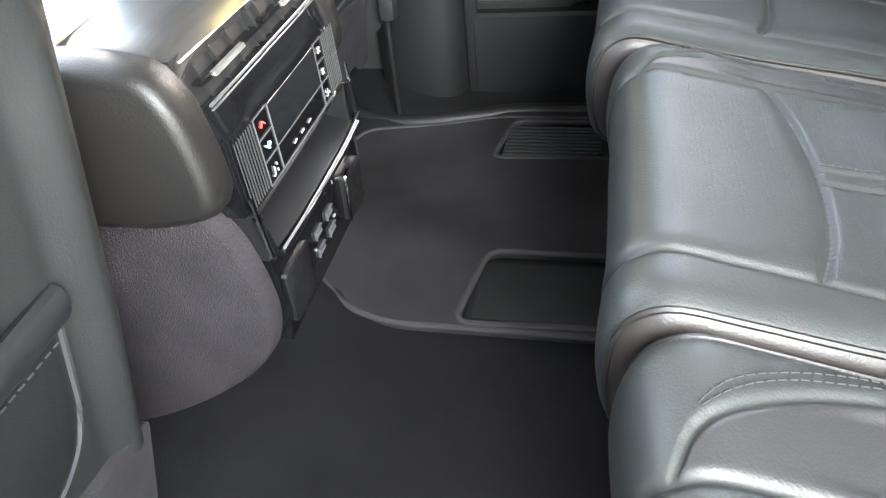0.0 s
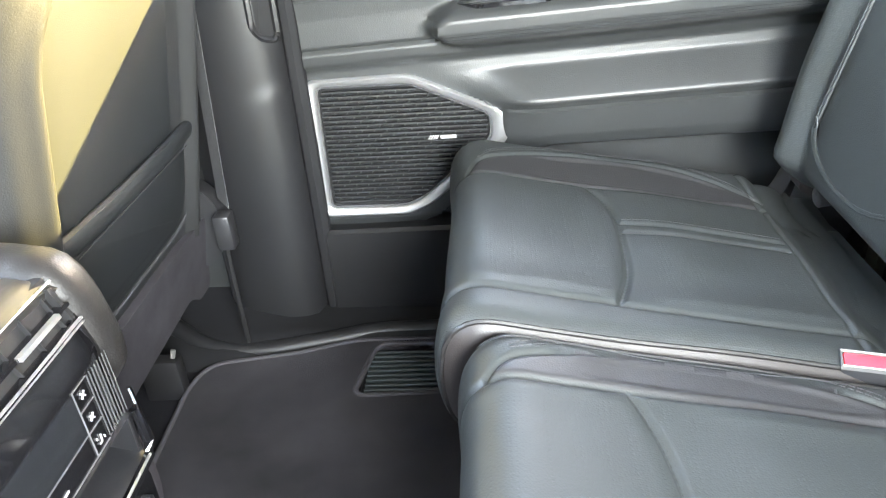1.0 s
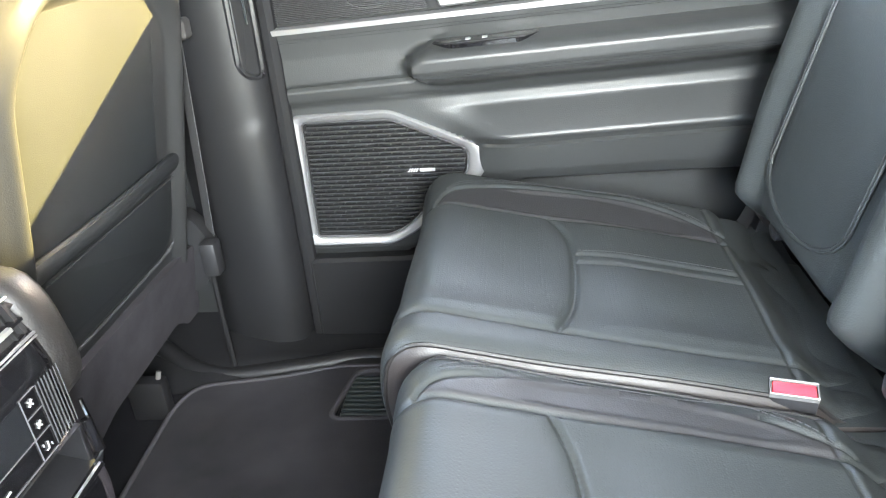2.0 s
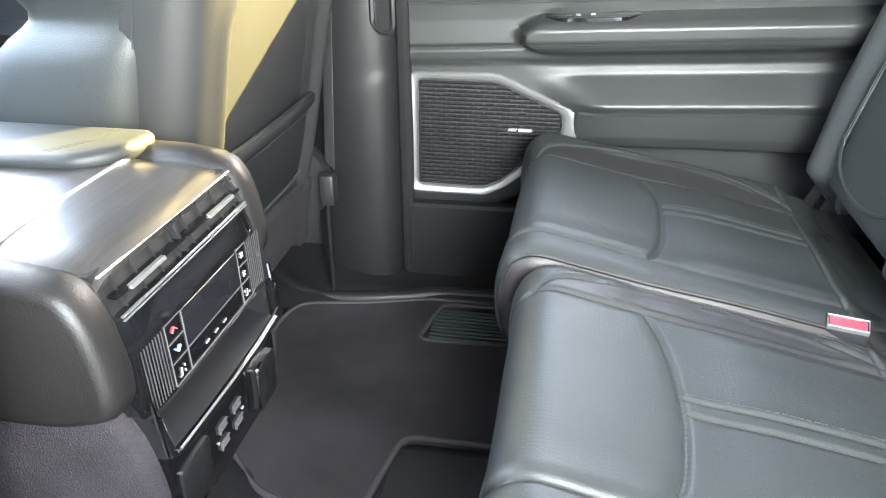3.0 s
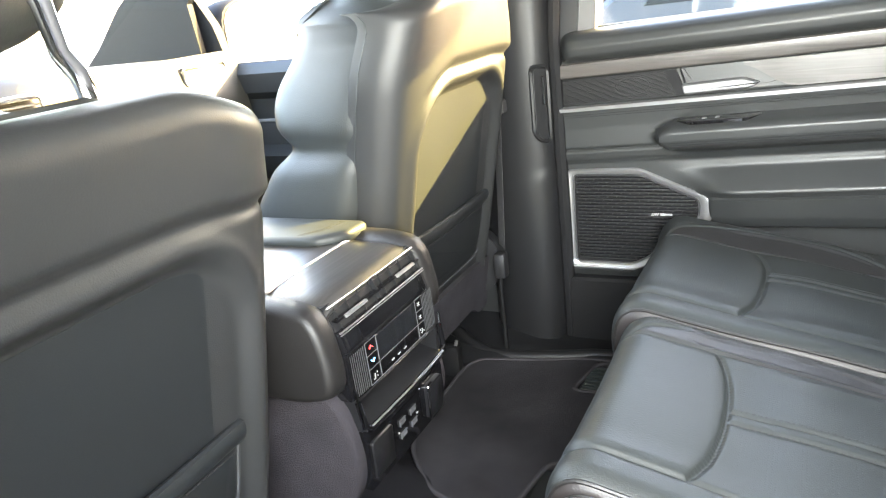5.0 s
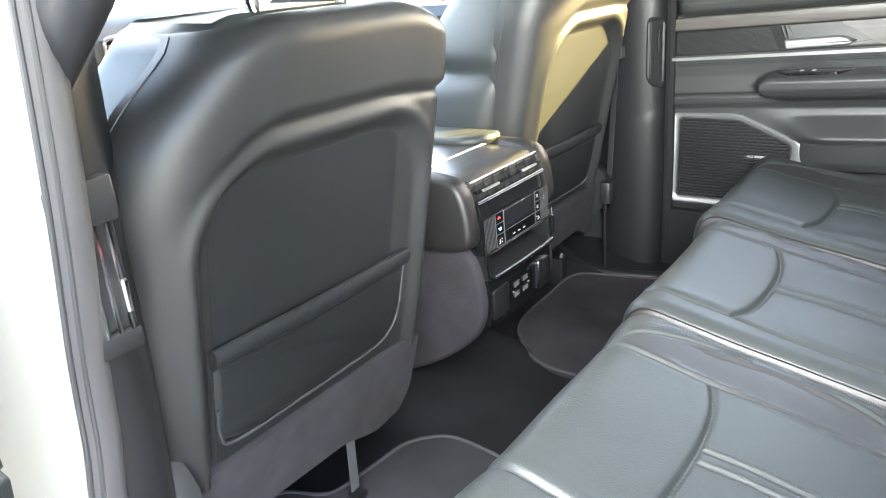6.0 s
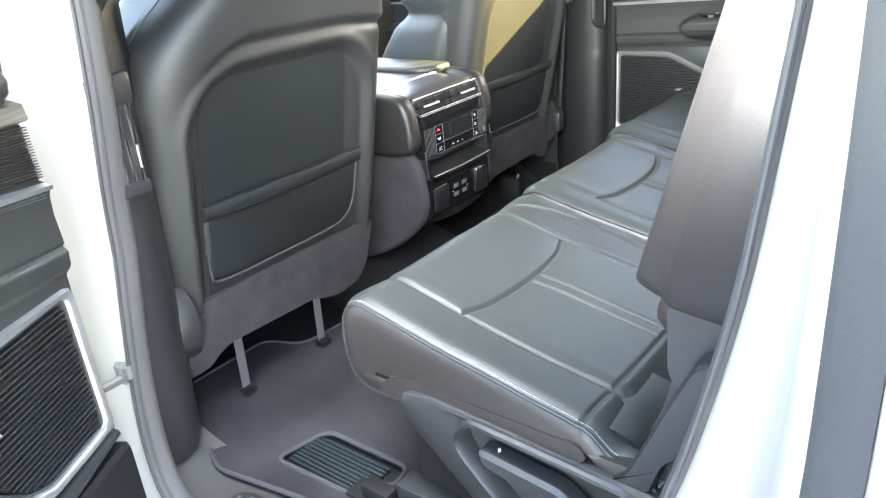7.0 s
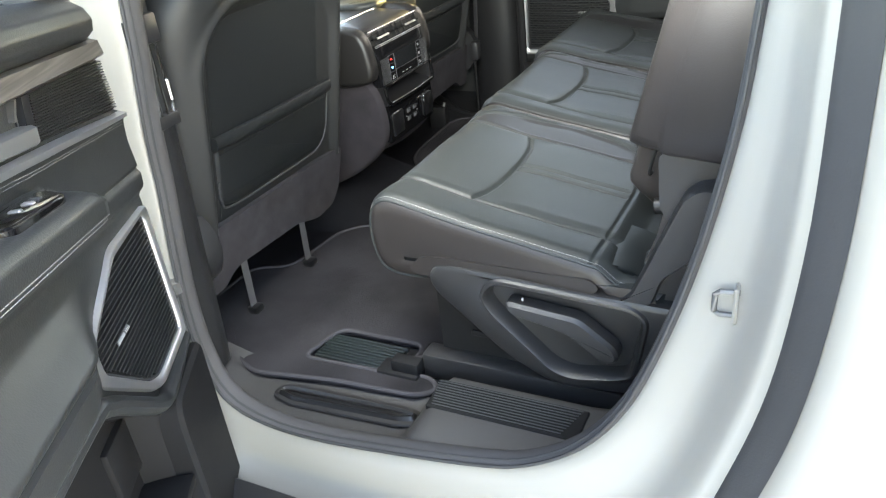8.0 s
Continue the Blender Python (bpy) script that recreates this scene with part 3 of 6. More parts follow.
def seat_cushion(parent, y0, y1, reach, sl, sr, ac0):
    """Cushion with a front pillow, twin centre seams and a crescent bolster; sl and sr: the pillow's ends, ac0: its cross seam."""
    nu, nv = 560, 240
    prof = resample(smooth_path(CUSH, 200), nu)
    s = np.r_[0, np.cumsum(np.linalg.norm(np.diff(prof, axis=0), axis=1))]
    top = np.argmin(np.abs(prof[:, 0] - 0.325) + (prof[:, 1] < 0.94) * 9)
    a = s - s[top] + 0.32
    tg = np.gradient(prof, axis=0)
    tg /= np.linalg.norm(tg, axis=1)[:, None]
    nr = np.stack([-tg[:, 1], tg[:, 0]], 1)
    if nr[-1][1] < 0:
        nr = -nr
    c, w = (y0 + y1) / 2, (y1 - y0) / 2
    R = 0.030
    cs = [(y0, -0.105), (y0 - 0.003, -0.07), (y0, -R)]
    cs += [(y0 + R - R * math.cos(q), -R + R * math.sin(q)) for q in np.linspace(0.15, math.pi / 2, 8)]
    inner = nv - 2 * len(cs)
    mid = [(y, 0.0) for y in np.linspace(y0 + R, y1 - R, inner + 2)[1:-1]]
    cs = np.array(cs + mid + [(2 * c - y, d) for y, d in cs[::-1]])
    A = np.repeat(a[:, None], len(cs), 1)
    Y = np.repeat(cs[None, :, 0], len(a), 0)
    S = (Y - c) / w

    def line(pts):
        return resample(smooth_path([(p[0], c + p[1] * w) for p in pts], 60), 40)
    seams, cres = [], []
    for k in (-1, 1):
        e = sr if k > 0 else -sl
        seams.append(line([(0.14, k * (e - 0.06)), (0.24, k * (e - 0.03)), (0.32, k * (e - 0.01)), (ac0 - 0.02, k * e), (0.56, k * (e + 0.02)), (0.74, k * (e - 0.01))]))
        if k > 0:
            cres.append(line([(q, sr + v * (1 - sr)) for q, v in CRESCENT]))
    cross = line([(ac0 - 0.024, sl), (ac0 - 0.006, sl * 0.6), (ac0, 0.0), (ac0 - 0.006, sr * 0.6), (ac0 - 0.024, sr)])
    lng = [line([(ac0 + 0.004, o / w), (0.55, o / w), (0.652, o / w)]) for o in (-0.011, 0.011)]
    d1 = nearest_dist(A, Y, seams)
    d2 = nearest_dist(A, Y, cres)
    d3 = nearest_dist(A, Y, [cross])
    d4 = nearest_dist(A, Y, lng + [line([(0.655, -0.99), (0.662, 0.0), (0.655, 0.99)])])
    h = np.repeat(cs[None, :, 1], len(a), 0)
    onto = sstep(np.repeat(cs[None, :, 1], len(a), 0), -0.02, -0.002)
    rel = np.where(S > 0, S / sr, S / sl)
    centre = sstep(0.98 - rel, -0.02, 0.12)
    ac = ac0 - 0.024 * np.clip(rel, 0, 1) ** 2
    pp = np.clip((ac - A + 0.002) / 0.022, 0, 1)
    pillow = pp * (2 - pp) * sstep(A, 0.20, 0.33)
    h = h + onto * (0.006 * sstep(np.abs(S), 0.45, 0.85) - 0.008
                    + 0.0036 * centre * pillow
                    + 0.004 * centre * sstep(A, 0.45, 0.52)
                    - np.maximum.reduce([0.0042 * np.exp(-(d1 / 0.0042) ** 2), 0.0042 * np.exp(-(d2 / 0.0036) ** 2),
                                         (0.0044 + 0.0003 * np.sin(Y * 900)) * np.exp(-(d3 / 0.0036) ** 2), 0.0036 * np.exp(-(d4 / 0.0036) ** 2)]))
    q_c, v_c = zip(*CRESCENT)
    outer_s = sr + np.interp(A, q_c, v_c) * (1 - sr)
    leaf = sstep((S - sr) * w, 0.004, 0.016) * sstep((outer_s - S) * w, 0.002, 0.012) * sstep(A, 0.36, 0.42) * sstep(0.64 - A, 0.0, 0.05)
    h -= 0.0042 * leaf * onto
    bolster = (S > sr + 0.01) & (S < outer_s) & (A > 0.30) & (A < 0.66)
    h -= 0.020 * sstep(A, 0.660, 0.705)
    wob = np.array([[noise.noise((float(A[i, j]) * 9, float(Y[i, j]) * 9, c * 5)) for j in range(len(cs))] for i in range(nu)])
    h += 0.0022 * wob * onto
    P = np.stack([prof[:, 0][:, None] + nr[:, 0][:, None] * h - reach * (1 - sstep(prof[:, 0], 0.30, 0.56))[:, None], Y, prof[:, 1][:, None] + nr[:, 1][:, None] * h], 2)
    spine = np.stack([np.clip(prof[:, 0], 0.345, 0.74), np.clip(prof[:, 1], 0.836, 0.842)], 1)
    for q, k in ((0, 1.0), (1, 0.5), (-2, 0.5), (-1, 1.0)):
        edge_p = P[:, 2 if q >= 0 else -3]
        P[:, q, 0] = edge_p[:, 0] * (1 - k) + spine[:, 0] * k
        P[:, q, 2] = edge_p[:, 2] * (1 - k) + spine[:, 1] * k
    g = G()
    grid(g, P)
    n0 = P.shape[1]
    put(g, P[-1], [tuple(range(n0))])
    put(g, np.array([P[:, 0], P[:, -1]]).reshape(-1, 3), [(i, i + 1, nu + i + 1, nu + i) for i in range(nu - 1)])
    ob = part("cushion", g, [LEATHER, LEATHER_P, SIDE, LEAF], parent, sharp=60)
    me = ob.data
    for p in me.polygons:
        x, y, z = p.center
        if z > 0.86 and sl * 0.95 < (y - c) / w < sr * 0.95 and 0.27 < x < 0.65:
            p.material_index = 1
        elif min(abs(y - y0), abs(y - y1)) < 0.0080:
            p.material_index = 2
        elif p.index < (nu - 1) * (n0 - 1) and bolster[divmod(p.index, n0 - 1)]:
            p.material_index = 3

    def onsurf(ln, lift=0.0008):
        out = []
        for q in ln:
            i = int(np.argmin(np.abs(a - q[0])))
            j = int(np.argmin(np.abs(cs[:, 0] - q[1]) + (cs[:, 1] < -0.004) * 9))
            out.append(P[i, j] + np.array([nr[i, 0], 0, nr[i, 1]]) * lift)
        return smooth_path(out[::3] if len(out) > 12 else out, 40)
    for k in (-1, 1):
        for dd in (0.010, 0.016) if k > 0 else ():
            g = G()
            ln = line([(q, sr + v * (1 - sr) + (dd / w if 0 < i < 5 else 0)) for i, (q, v) in enumerate(CRESCENT)])
            stitches(g, onsurf(ln)[4:-1], 0.005, 0.002, 0.0006)
            part("stitching", g, THREAD_D, ob)
        g = G()
        stitches(g, onsurf(lng[0 if k < 0 else 1] + np.array([0, k * 0.006])), 0.005, 0.002, 0.0006)
        part("stitching", g, THREAD_D, ob)
    if y0 < -0.5:
        g = G()
        stitches(g, onsurf(seams[0][8:-2] - np.array([0, 0.006])), 0.005, 0.002, 0.0006)
        part("stitching", g, THREAD_D, ob)
    # piping along both upper edges
    for j in (6, len(cs) - 7):
        g = G()
        tube(g, [tuple(p) for p in P[45:546:8, j]], 0.0026, 6)
        part("piping", g, LEATHER if y0 < -0.5 and j < 9 else PAD, ob)
    for j in (7, len(cs) - 8):
        g = G()
        stitches(g, P[53:546:5, j], 0.0045, 0.0018, 0.00045, (0, 0, 0.0004))
        part("edge_stitching", g, THREAD if y0 < -0.5 and j < 9 else THREAD_D, ob)
    return ob


def seat_back(parent, y0, y1, wing, outer):
    """Leaning backrest with side bolsters, narrowing at its outer foot."""
    nu, nv = 80, 96
    zs = np.linspace(0.885, 1.62, nu)
    rings = []
    ln = 0.26
    for z in zs:
        e = max(0.3, min(1, (z - 0.885) / 0.04) ** 0.5 * min(1, (1.625 - z) / 0.05) ** 0.5)
        x0 = 0.690 + (z - 0.90) * ln
        foot = 0.16 * (1 - float(sstep(np.array(z), 0.985, 1.055))) if outer < 0 else 0.03 * (1 - float(sstep(np.array(z), 0.90, 1.07)))
        a0, a1 = y0 + (foot if outer < 0 else 0), y1 - (foot if outer > 0 else 0)
        c, w = (a0 + a1) / 2, (a1 - a0) / 2
        ringp = []
        for j in range(nv):
            t = j / nv * 2 * math.pi
            cy, sx = math.cos(t), math.sin(t)
            y = c + w * (0.95 + 0.05 * e) * np.sign(cy) * abs(cy) ** 0.33
            x = x0 + 0.08 - 0.08 * e * np.sign(sx) * abs(sx) ** 0.42
            if sx > 0:
                q = abs((y - c) / w)
                x += -0.04 * float(sstep(np.array(q), 0.60, 0.80)) * wing * (1 - 0.6 * float(sstep(np.array(q), 0.84, 1.0)))
                x += 0.008 * math.exp(-((q - 0.60) / 0.022) ** 2)
                x += 0.004 * math.exp(-((q - 0.66) / 0.016) ** 2)
            ringp.append((float(x), float(y), z))
        rings.append(ringp)
    g = G()
    loft(g, rings)
    ob = part("backrest", g, [LEATHER, SIDE], parent, sharp=60)
    if outer < 0:
        for p in ob.data.polygons:
            if p.center.y < y0 + 0.10 + (0.16 if p.center.z < 1.04 else 0.0):
                p.material_index = 1
    c, w = (y0 + y1) / 2, (y1 - y0) / 2
    for q in (0.52, 0.545):
        g = G()
        up = [(q * s, z) for s, zz in ((-1, np.linspace(1.55, 0.99, 16)), (1, np.linspace(0.99, 1.55, 16))) for z in zz]
        bend = [(q * math.cos(t), 0.99 - 0.055 * math.sin(t) * (0.9 + q - 0.5)) for t in np.linspace(math.pi, 0, 14)[1:-1]]
        ln2 = up[:16] + bend + up[16:]
        tube(g, [(0.690 + (z - 0.90) * ln - 0.0005, c + y * w, z) for y, z in ln2], 0.0022, 6)
        part("panel_seam", g, LEATHER, ob)
    if outer:
        yo = y0 if outer < 0 else y1
        g = G()
        ep = [(0.690 + (z - 0.90) * ln + 0.020, yo - outer * 0.004, z) for z in np.linspace(1.06 if outer < 0 else 1.1, 1.55, 24)]
        tube(g, ep, 0.0035 if outer < 0 else 0.0018, 6)
        part("piping", g, SIDE if outer < 0 else LEATHER, ob)
        g = G()
        sp = rounded([(0.738, 1.046), (0.83, 1.036), (0.90, 1.035), (1.02, 1.60), (0.885, 1.60), (0.745, 1.10)], 0.015, 4)
        sp = np.array(sp)
        k = outer
        loft(g, [[(x, yo - k * 0.03, z) for x, z in sp], [(x, yo - k * 0.001, z) for x, z in sp], [(x, yo + k * 0.003, z) for x, z in offset2(sp, -0.006)]])
        part("side_panel", g, SIDE, ob, "brown-black side panel of the backrest")
    return ob


SEATS = [("near", -0.682, -0.205), ("middle", -0.198, 0.212), ("far", 0.219, 0.690)]
for tag, y0, y1 in SEATS:
    lab = {"near": "black leather rear seat with recliner cover beside the opened door",
           "middle": "narrow black leather middle rear seat with a centre seam",
           "far": "black leather rear seat beside the closed door"}[tag]
    st = thing("rear_seat", (0.55, (y0 + y1) / 2, 0.585), lab, "seat", "rear bench seats")
    seat_cushion(st, y0, y1, *{"near": (0.0, -0.63, 0.56, 0.456), "middle": (0.012, -0.71, 0.67, 0.438), "far": (0.036, -0.75, 0.47, 0.462)}[tag])
    seat_back(st, y0 + 0.008, y1 - 0.008, {"near": 1.0, "middle": 0.4, "far": 0.55}[tag], {"near": -1, "middle": 0, "far": 1}[tag])
    g = G()
    rbox(g, (0.40, y0 + 0.05, 0.60), (0.68, y1 - 0.05, 0.80), 0.02, 2)
    part("seat_base", g, RUBBER, st)
    if tag == "middle":
        continue
    k = -1 if tag == "near" else 1
    ye = y0 if k < 0 else y1
    # round hinge covers at the foot of the backrest
    for yy in ((y0 + 0.16, y1 - 0.07) if k < 0 else (y0 + 0.08, y1 - 0.155)):
        g = G()
        m = pose(0.708, yy, 0.897, 0, 80, 0)
        loft(g, [[m @ Vector((r * math.cos(q), r * math.sin(q), -h)) for q in np.linspace(0, 2 * math.pi, 20, endpoint=False)] for r, h in ((0.013, -0.03), (0.013, -0.004), (0.010, -0.002), (0.005, -0.0015))])
        part("hinge_disc", g, PLASTIC, st)
    # trim strip below the cushion
    g = G()
    strip = [(0.352, 0.822), (0.378, 0.850), (0.42, 0.852), (0.53, 0.850), (0.655, 0.850), (0.668, 0.835), (0.64, 0.815), (0.50, 0.815), (0.37, 0.815)]
    prism(g, [(x, ye - k * 0.012, z) for x, z in rounded(strip, 0.012)], (0, k * 0.016, 0))
    part("side_strip", g, SIDE, st)
    # recliner cover: deep shell with a recessed lever well
    g = G()
    cover = [(0.388, 0.818), (0.402, 0.838), (0.44, 0.842), (0.54, 0.836), (0.64, 0.828), (0.70, 0.828), (0.84, 0.822), (0.865, 0.80), (0.84, 0.72), (0.80, 0.660), (0.70, 0.658), (0.62, 0.648), (0.58, 0.655), (0.515, 0.690), (0.40, 0.790)]
    co = rounded(cover, 0.022, 4)
    yb, yf = ye - k * 0.04, ye + k * 0.012
    well = [(0.506, 0.826), (0.60, 0.820), (0.715, 0.812), (0.733, 0.798), (0.715, 0.700), (0.695, 0.690), (0.625, 0.676), (0.595, 0.684), (0.50, 0.772), (0.486, 0.797)]
    wl = np.array(rounded(well, 0.018, 5))
    co = np.array(co)
    bm = bmesh.new()
    edges = []
    for poly in (offset2(co, -0.008), offset2(wl, 0.010)):
        vs = [bm.verts.new((p[0], yf, p[1])) for p in poly]
        edges += [bm.edges.new((vs[i], vs[(i + 1) % len(vs)])) for i in range(len(vs))]
    bmesh.ops.triangle_fill(bm, use_beauty=True, edges=edges)
    bm.verts.index_update()
    put(g, [v.co.copy() for v in bm.verts], [[v.index for v in f.verts] for f in bm.faces])
    bm.free()
    loft(g, [[(x, yb, z) for x, z in co], [(x, yf - k * 0.012, z) for x, z in co], [(x, yf - k * 0.004, z) for x, z in offset2(co, -0.002)], [(x, yf, z) for x, z in offset2(co, -0.008)]], caps=False)
    loft(g, [[(x, yf, z) for x, z in offset2(wl, 0.010)], [(x, yf + k * 0.004, z) for x, z in offset2(wl, 0.007)], [(x, yf + k * 0.005, z) for x, z in offset2(wl, 0.003)], [(x, yf, z) for x, z in offset2(wl, -0.001)], [(x, yf - k * 0.024, z) for x, z in offset2(wl, -0.004)]], caps=False)
    put(g, [(x, yf - k * 0.024, z) for x, z in offset2(wl, -0.004)], [tuple(range(len(wl)))])
    cv = part("recliner_cover", g, PLASTIC, st, "dark plastic recliner cover")
    g = G()
    lev = [(0.522, 0.800), (0.60, 0.792), (0.640, 0.788), (0.697, 0.745), (0.700, 0.722), (0.676, 0.712), (0.645, 0.740), (0.610, 0.760), (0.530, 0.776)]
    lv = np.array(rounded(lev, 0.012, 4))
    loft(g, [[(x, yf - k * 0.018, z) for x, z in lv], [(x, yf + k * 0.004, z) for x, z in lv], [(x, yf + k * 0.010, z) for x, z in offset2(lv, -0.005)]])
    lever = part("recliner_lever", g, PLASTIC, cv, "dark plastic recliner lever")
    g = G()
    rbox(g, (0.5475, yf - k * 0.006 - 0.002, 0.797), (0.5510, yf - k * 0.006 + 0.002, 0.803), 0.001)
    part("catch", g, WHITEMARK, lever)
    # upright plate over the hinge, stepped along its lower edge
    g = G()
    hp = np.array(rounded([(0.690, 0.822), (0.712, 0.838), (0.736, 0.895), (0.760, 0.955), (0.776, 0.992), (0.797, 1.009), (0.86, 1.004), (0.885, 0.97), (0.87, 0.935), (0.800, 0.908), (0.756, 0.868), (0.742, 0.822)], 0.010, 4))
    loft(g, [[(x, yb, z) for x, z in hp], [(x, yf - k * 0.010, z) for x, z in hp], [(x, yf - k * 0.004, z) for x, z in offset2(hp, -0.003)]], caps=False)
    put(g, [(x, yf - k * 0.004, z) for x, z in offset2(hp, -0.003)], [tuple(range(len(hp)))])
    part("hinge_plate", g, PLASTIC, st, "dark plastic plate over the backrest hinge")
    g = G()
    prism(g, [(0.72, yb, 0.81), (0.88, yb, 0.80), (0.89, yb, 0.96), (0.80, yb, 0.94), (0.735, yb, 0.87)], (0, k * 0.028, 0))
    part("hinge_backing", g, PLASTIC, st)
    # hinge cover of the backrest
    g = G()
    hc = rounded([(0.722, 0.87), (0.76, 0.85), (0.80, 0.93), (0.84, 1.045), (0.750, 1.045), (0.750, 0.97), (0.738, 0.91)], 0.012)
    prism(g, [(x, ye - k * 0.030, z) for x, z in hc], (0, -k * 0.04, 0))
    part("hinge_cover", g, SIDE, st)
    g = G()
    hc = rounded([(0.738, 1.04), (0.742, 0.96), (0.758, 0.935), (0.80, 1.0), (0.83, 1.04)], 0.012)
    prism(g, [(x, ye - k * 0.032, z) for x, z in hc], (0, k * 0.006, 0))
    part("hinge_cap", g, PLASTIC, st)
    # loose leather flap behind the cushion
    g = G()
    P = np.array([[(0.660 + 0.075 * u, ye - k * (0.030 + 0.13 * v), 0.862 - 0.034 * u * u + 0.006 * math.sin(5 * v + 3 * u) * u) for v in np.linspace(0, 1, 18)] for u in np.linspace(0, 1, 10)])
    Q = P.copy()
    Q[:, :, 2] -= 0.006
    grid(g, P)
    grid(g, Q)
    part("rear_flap", g, LEATHER, st, sharp=60)
    # rail
    g = G()
    rbox(g, (0.345, ye - k * 0.05, 0.588), (0.84, ye - k * 0.008, 0.640), 0.006, 2)
    part("seat_rail", g, PLASTIC, st)
    g = G()
    rbox(g, (0.262, ye - k * 0.022, 0.588), (0.345, ye + k * 0.02, 0.606), 0.004, 2)
    rbox(g, (0.29, ye - k * 0.015, 0.60), (0.345, ye + k * 0.012, 0.628), 0.004, 2)
    part("rail_end", g, BIN, st)
    g = G()
    prism(g, [(x, ye - k * 0.040, z) for x, z in rounded([(0.375, 0.625), (0.375, 0.77), (0.40, 0.80), (0.62, 0.80), (0.70, 0.66), (0.70, 0.625)], 0.012)], (0, -k * 0.05, 0))
    part("seat_bracket", g, BIN, st)
    g = G()
    rbox(g, (0.44, ye - k * 0.030, 0.690), (0.50, ye - k * 0.022, 0.70), 0.002)
    part("bracket_rib", g, BIN, st)

# seat belt buckles between the cushions
for (bx, by, rz, tilt) in ((0.643, 0.232, -14, 14), (0.640, -0.236, 30, -6)):
    b = thing("seat_belt_buckle", (bx, by, 0.84), "black seat belt buckle with a red release button", "buckle", "rear seat belt buckles")
    m = pose(bx, by, 0.862 if by > 0 else 0.876, tilt, 0, rz)
    g = G()
    m = m @ Matrix.Scale(0.82, 4)
    rbox(g, (-0.027, -0.013, -0.06), (0.027, 0.013, 0.022), 0.005, 2, m)
    part("housing", g, PLASTIC, b)
    g = G()
    rbox(g, (-0.0235, -0.0095, 0.015), (0.0235, 0.008, 0.0255), 0.002, 2, m)
    part("release_button", g, RED, b, "red release button")
    g = G()
    for (x0, x1, y0, y1) in ((-0.0265, 0.0265, 0.0095, 0.0125), (-0.0265, 0.0265, -0.0125, -0.0105), (-0.0265, -0.0245, -0.0105, 0.0095), (0.0245, 0.0265, -0.0105, 0.0095)):
        rbox(g, (x0, y0, 0.018), (x1, y1, 0.0265), 0.0008, 1, m)
    part("bezel", g, STEEL, b)


